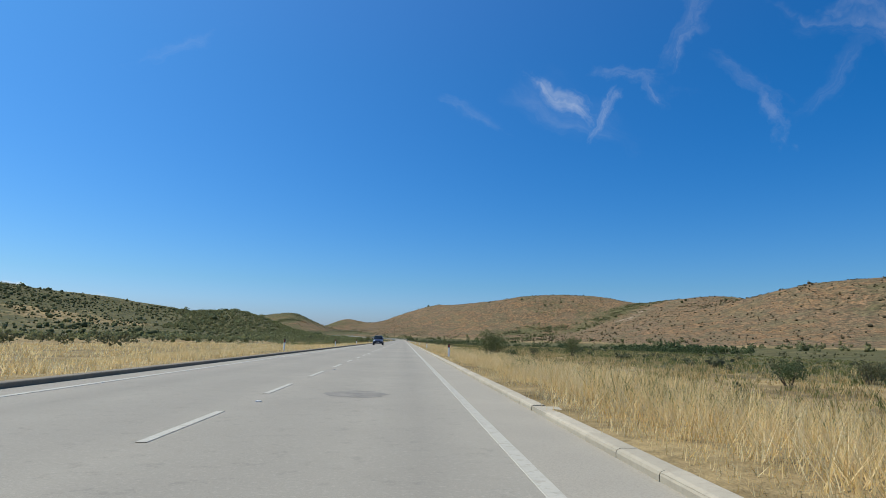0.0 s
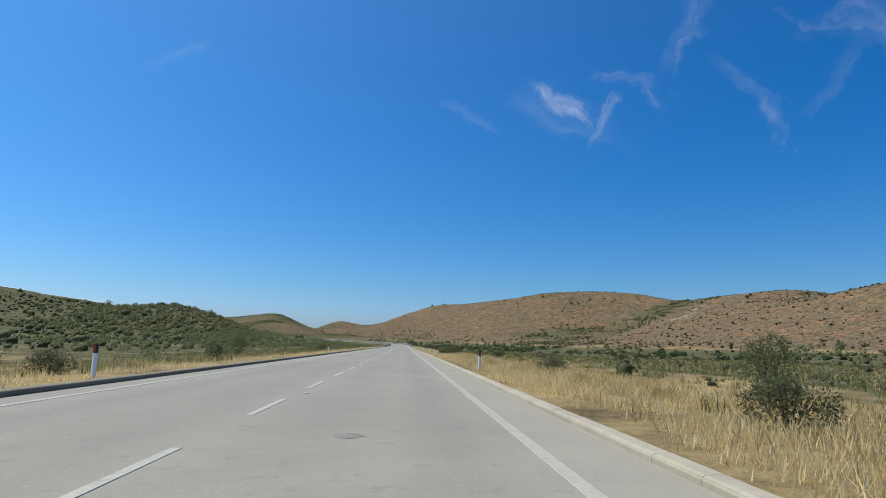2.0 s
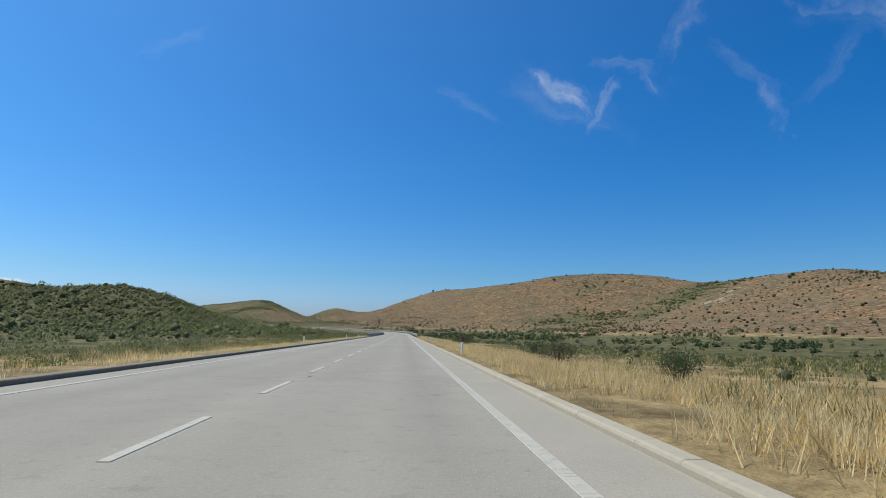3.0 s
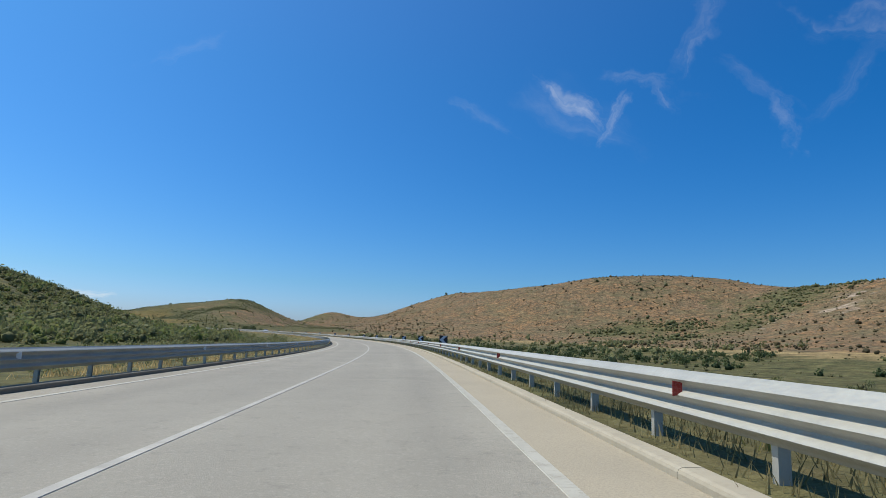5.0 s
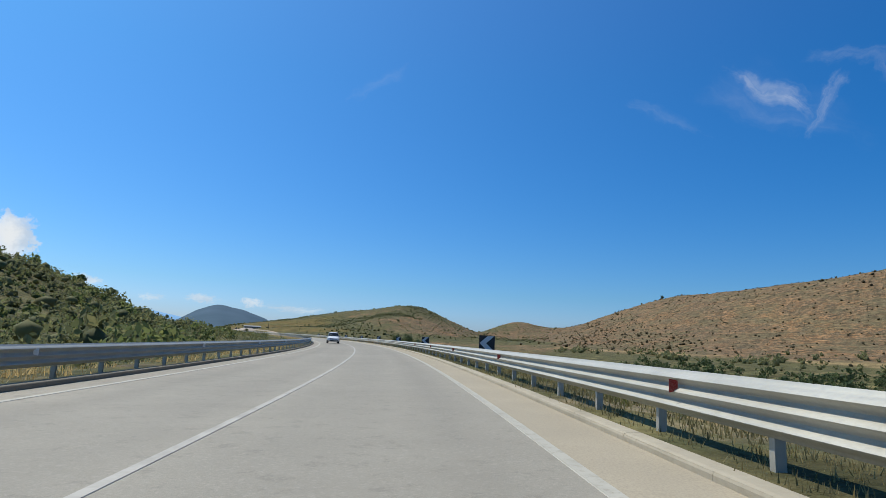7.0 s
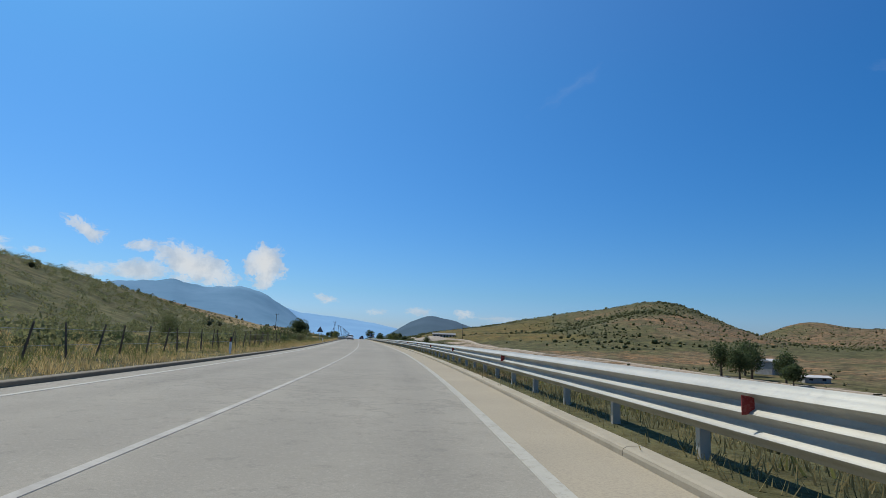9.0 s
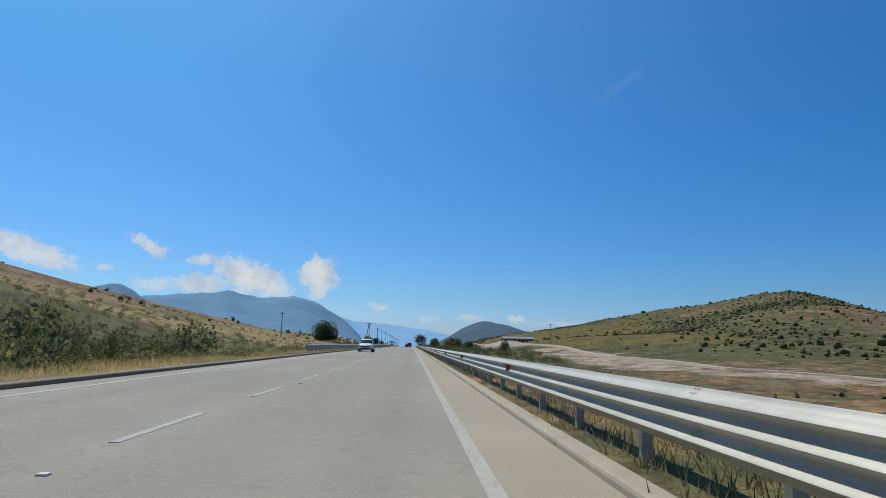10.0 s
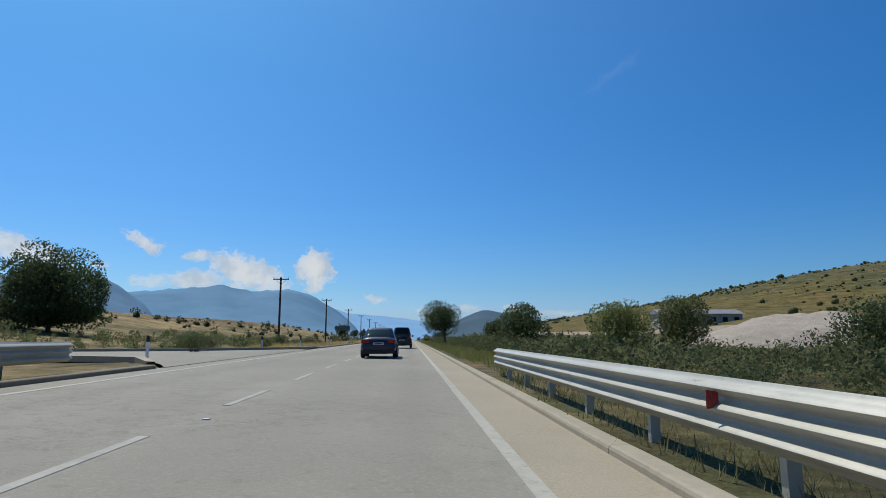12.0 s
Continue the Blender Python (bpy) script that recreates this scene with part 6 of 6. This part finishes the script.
def loft(sections):
    bm = bmesh.new()
    rings = [[bm.verts.new(p) for p in sec] for sec in sections]
    k = len(rings[0])
    for a, b in zip(rings[:-1], rings[1:]):
        for i in range(k):
            bm.faces.new((a[i], a[(i + 1) % k], b[(i + 1) % k], b[i]))
    bm.faces.new(rings[0][::-1])
    bm.faces.new(rings[-1])
    bmesh.ops.recalc_face_normals(bm, faces=bm.faces)
    return bm


def car(at, kind, colour, label, category="car"):
    """Length along y, front at +y. kind: sedan, suv or van."""
    L, W, H, hood, belt, ride = {"sedan": (4.6, 1.8, 1.49, 1.0, 0.97, 0.2), "suv": (4.5, 1.86, 1.68, 1.05, 1.12, 0.26), "van": (4.8, 1.9, 1.95, 1.1, 1.15, 0.24)}[kind]
    wheel = 0.33 if kind == "sedan" else 0.36
    root = thing("car", label, category, at)
    hw = W / 2

    def power(v, n):
        return math.copysign(abs(v) ** (2 / n), v)

    f, b = L / 2, -L / 2
    deck = belt + 0.08 if kind == "sedan" else belt
    # how wide the shell is, and where its underside and its upper side run, from tail to nose
    secs = []
    for y, w, lo, hi in ((b, 0.70, 0.22, -0.36), (b + 0.03, 0.82, 0.12, -0.22), (b + 0.09, 0.90, 0.06, -0.10), (b + 0.2, 0.955, 0.02, -0.02), (b + 0.45, 0.985, 0, 0.0),
                         (b + 0.9, 1.0, 0, 0.0), (b + 1.6, 1.0, 0, None), (0.0, 1.0, 0, None), (f - 1.5, 1.0, 0, None)):
        secs.append([y, hw * w, ride + lo, (deck + hi) if hi is not None else belt])
    for y, w, lo, drop_ in ((f - 1.15, 1.0, 0, 0.0), (f - 0.8, 0.99, 0, 0.05), (f - 0.45, 0.975, 0, 0.12), (f - 0.24, 0.95, 0.01, 0.18), (f - 0.12, 0.91, 0.03, 0.25), (f - 0.04, 0.84, 0.08, 0.34), (f, 0.74, 0.14, 0.43)):
        secs.append([y, hw * w, ride + lo, hood + 0.03 - drop_])

    def shell(y, w, z0_, z1_):
        out = []
        for k in range(24):
            a = 2 * math.pi * (k + 0.5) / 24
            x, z = power(math.cos(a), 4.2), power(math.sin(a), 3.6)
            out.append((w * x * (1 - 0.05 * max(0.0, z)), y, (z0_ + z1_) / 2 + (z1_ - z0_) / 2 * z))
        return out

    body = part("body", loft([shell(*q) for q in secs]), colour, root, smooth=True)
    body.data.set_sharp_from_angle(angle=radians(50))
    # cabin
    if kind == "sedan":
        base0, base1, top0, top1 = b + 0.42, f - 1.1, b + 1.25, f - 2.0
    elif kind == "suv":
        base0, base1, top0, top1 = b + 0.12, f - 1.15, b + 0.42, f - 1.85
    else:
        base0, base1, top0, top1 = b + 0.05, f - 0.85, b + 0.2, f - 1.5
    z0, z1 = belt - 0.06, H

    def cabin_point(a, t, grow=0.0):
        """Round the cabin by the angle a, up it by t."""
        w = hw * (0.955 - 0.21 * t - 0.03 * t * t) + grow
        bow = 0.05 * math.sin(math.pi * t)
        y0, y1 = base0 + (top0 - base0) * t - bow - grow, base1 + (top1 - base1) * t + bow + grow
        return Vector((w * power(math.cos(a), 7), (y0 + y1) / 2 + (y1 - y0) / 2 * power(math.sin(a), 5), z0 + (z1 - z0) * t))

    turns = [2 * math.pi * k / 40 for k in range(40)]
    rings = [[cabin_point(a, t) for a in turns] for t in (0, 0.2, 0.4, 0.6, 0.8, 0.92, 1.0)]
    for shrink_, up in ((0.94, 0.022), (0.8, 0.042), (0.5, 0.058), (0.15, 0.062)):
        mid = (top0 + top1) / 2
        rings.append([Vector((p.x * shrink_, mid + (p.y - mid) * shrink_, z1 + up)) for p in rings[6]])
    cabin = part("cabin", loft(rings), colour, root, smooth=True)
    cabin.data.set_sharp_from_angle(angle=radians(40))

    def pane(name, a0, a1, label="", lo=0.16, hi=0.9):
        bm = bmesh.new()
        grid = [[bm.verts.new(cabin_point(a0 + (a1 - a0) * i / 8, lo + (hi - lo) * k / 4, 0.008)) for i in range(9)] for k in range(5)]
        for k in range(4):
            for i in range(8):
                bm.faces.new((grid[k][i], grid[k][i + 1], grid[k + 1][i + 1], grid[k + 1][i]))
        part(name, bm, GLASS, cabin, label, smooth=True)

    pane("windscreen", radians(37), radians(143), "dark tinted windscreen", 0.12, 0.93)
    pane("rear_window", radians(217), radians(323), "dark tinted rear window", 0.2 if kind == "sedan" else 0.28, 0.92)
    for lo_a, hi_a in ((-26, -2.2), (-1.6, 8), (9, 25)):
        pane("side_window", radians(lo_a), radians(hi_a))
        pane("side_window", radians(180 - hi_a), radians(180 - lo_a))
    # wheels
    def wheel_at(x, y):
        bm = bmesh.new()
        res = bmesh.ops.create_cone(bm, cap_ends=True, segments=22, radius1=wheel, radius2=wheel, depth=0.22)
        bmesh.ops.bevel(bm, geom=[e for e in bm.edges if abs(e.verts[0].co.z - e.verts[1].co.z) < 1e-6], offset=0.03, segments=2, affect="EDGES")
        bmesh.ops.rotate(bm, matrix=Matrix.Rotation(radians(90), 3, "Y"), verts=bm.verts)
        w = part("wheel", bm, TYRE, root, "black tyre", at=place(x, y, wheel))
        bm = bmesh.new()
        side = 1 if x > 0 else -1
        bmesh.ops.create_cone(bm, cap_ends=True, segments=18, radius1=wheel * 0.66, radius2=wheel * 0.6, depth=0.03)
        bmesh.ops.rotate(bm, matrix=Matrix.Rotation(radians(90), 3, "Y"), verts=bm.verts)
        bmesh.ops.translate(bm, vec=(side * 0.112, 0, 0), verts=bm.verts)
        part("rim", bm, RIM, w)
        bm = bmesh.new()
        for i in range(5):
            q = Matrix.Rotation(radians(72 * i), 4, "X")
            r = bmesh.ops.create_cube(bm, size=1)
            bmesh.ops.scale(bm, vec=(0.012, 0.05, wheel * 0.5), verts=r["verts"])
            bmesh.ops.transform(bm, matrix=q @ Matrix.Translation((side * 0.13, 0, wheel * 0.33)), verts=r["verts"])
        part("spokes", bm, RIM, w)

    for x in (-hw + 0.1, hw - 0.1):
        for y in (b + 0.9, f - 0.92):
            wheel_at(x, y)
            s = 1 if x > 0 else -1
            bm = bmesh.new()
            pts = [(s * (hw * 0.985 + 0.006), y + math.cos(radians(a)) * wheel * 1.16, wheel + math.sin(radians(a)) * wheel * 1.16) for a in range(-20, 201, 20)]
            bm.faces.new([bm.verts.new(p) for p in (pts if s > 0 else pts[::-1])])
            part("wheel_arch", bm, TRIM, body)
    # lights, bumpers, plates, mirrors
    for s in (-1, 1):
        part("tail_lamp", boxed(s * hw * 0.72 - 0.2, s * hw * 0.72 + 0.2, b - 0.012, b + 0.12, deck - 0.30, deck - 0.13, bevel=0.02), LAMP_RED, root, "red tail lamp")
        bm = boxed(-0.2, 0.2, -0.1, 0.1, -0.06, 0.06, bevel=0.04)
        bmesh.ops.rotate(bm, matrix=Matrix.Rotation(radians(-s * 26), 3, "Z"), verts=bm.verts)
        bmesh.ops.translate(bm, vec=(s * hw * 0.74, f - 0.15, hood - 0.28), verts=bm.verts)
        part("headlight", bm, LAMP_CLEAR, root, "clear headlight")
        part("mirror", boxed(s * (hw + 0.09) - 0.1, s * (hw + 0.09) + 0.1, base1 - 0.45, base1 - 0.33, belt - 0.02, belt + 0.13, bevel=0.04), TRIM if colour is WHITE_CAR else colour, root)
        part("door_line", boxed(s * (hw + 0.001) - 0.004, s * (hw + 0.001) + 0.004, -0.02, 0.0, ride + 0.2, belt - 0.06), TRIM, body)
        part("door_handle", boxed(s * (hw + 0.012) - 0.012, s * (hw + 0.012) + 0.012, -0.35, -0.15, belt - 0.2, belt - 0.17, bevel=0.005), colour, body)
        part("fog_lamp_recess", boxed(s * hw * 0.6 - 0.17, s * hw * 0.6 + 0.17, f - 0.14, f + 0.0, ride + 0.12, ride + 0.24, bevel=0.02), TRIM, root, "dark fog lamp recess")
    part("rear_bumper", boxed(-hw * 0.9, hw * 0.9, b - 0.06, b + 0.2, ride + 0.02, ride + 0.2, bevel=0.03), TRIM, root, "dark lower bumper")
    part("grille", boxed(-hw * 0.6, hw * 0.6, f - 0.12, f + 0.012, hood - 0.44, hood - 0.3, bevel=0.03), TRIM, root, "dark grille")
    part("air_intake", boxed(-hw * 0.62, hw * 0.62, f - 0.1, f + 0.006, ride + 0.1, ride + 0.24, bevel=0.03), TRIM, root, "dark air intake")
    for y in (b - 0.02, f + 0.018):
        z = deck - 0.34 if y < 0 and kind == "sedan" else (hood - 0.52 if y > 0 else 0.75)
        p = part("number_plate", boxed(-0.26, 0.26, y - 0.012, y + 0.012, z - 0.055, z + 0.055), PLATE, root, "white plate")
        part("plate_bar", boxed(-0.2, 0.2, y - 0.016, y + 0.016, z - 0.025, z + 0.025), TRIM, p)
    if kind == "suv":
        for s in (-1, 1):
            part("roof_rail", boxed(s * hw * 0.66 - 0.02, s * hw * 0.66 + 0.02, top0 + 0.2, top1 - 0.1, H + 0.03, H + 0.09, bevel=0.015), CHROME, root, "silver roof rail")
    return root


NAVY, WHITE_CAR, BLACK_CAR = paint_car("dark_blue_car_paint", (0.012, 0.018, 0.045)), paint_car("white_car_paint", (0.66, 0.66, 0.66)), paint_car("black_car_paint", (0.012, 0.013, 0.016))
car(on_road(1352.5, -1.4), "sedan", NAVY, "dark navy sedan driving along the lane")
car(on_road(1380, -0.6), "van", BLACK_CAR, "black van driving ahead along the lane", "van")
car(on_road(113.3, -4.75, 0, 180), "suv", NAVY, "dark navy sport utility vehicle in the oncoming lane")
car(on_road(1175.5, -5.15, 0, 180), "sedan", WHITE_CAR, "white sedan in the oncoming lane")
car(on_road(868, -4.6, 0, 180), "suv", WHITE_CAR, "white sport utility vehicle in the oncoming lane")


# ---- kerb stones ----
def stone(profile, ends=((0.0005, 0.99), (0.005, 1.0), (0.995, 1.0), (0.9995, 0.99))):
    """One kerb stone, a metre long, chamfered at its ends."""
    p = [(u, z) for u, z in profile]
    cu, cz = sum(u for u, _ in p) / len(p), 0.0
    rings = []
    for y, k in ends:
        rings.append([(cu + (u - cu) * k, y, z * k if z > 0 else z) for u, z in p])
    return loft(rings)


def stones(kerb, profile, material, s_parts, s_rest):
    me = mesh_of("kerb_stone", stone(profile), material)
    for s in s_parts:
        o = part("kerb_stone", me, None, kerb)
        if s == 9.0:
            o.matrix_basis = on_road(s, 0.14, -0.035, -3.5) @ pose(0, 0, 0, 1.5, 0, 0)
            continue
        o.matrix_basis = on_road(s, random.uniform(-0.004, 0.004), random.uniform(-0.0025, 0.0015), random.uniform(-0.15, 0.15))
    vs, fs = [], []
    bm = stone(profile, ((0.0015, 1.0), (0.9985, 1.0)))
    bm.verts.ensure_lookup_table()
    base = [v.co.copy() for v in bm.verts]
    faces = [[v.index for v in f.verts] for f in bm.faces]
    bm.free()
    g = random.Random(3)
    for s in s_rest:
        k, dz, du = len(vs), g.uniform(-0.002, 0.0015), g.uniform(-0.003, 0.003)
        ss = np.array([s + c.y for c in base])
        p = road_point(ss, np.array([c.x + du for c in base]), np.array([c.z + dz for c in base]))
        vs += [tuple(q) for q in p]
        fs += [[i + k for i in f] for f in faces]
    o = part("kerb_stones", (vs, fs), material, kerb)
    o["kind"] = "stuff"


stones(KERB_RIGHT, KR, KERB, np.arange(2, 300, 1.0), np.concatenate([np.arange(-40, 2, 1.0), np.arange(300, 1700, 1.0)]))
stones(KERB_LEFT, KL, KERB_SHADED, [], np.concatenate([np.arange(-40, 1339, 1.0), np.arange(1372, 1700, 1.0)]))
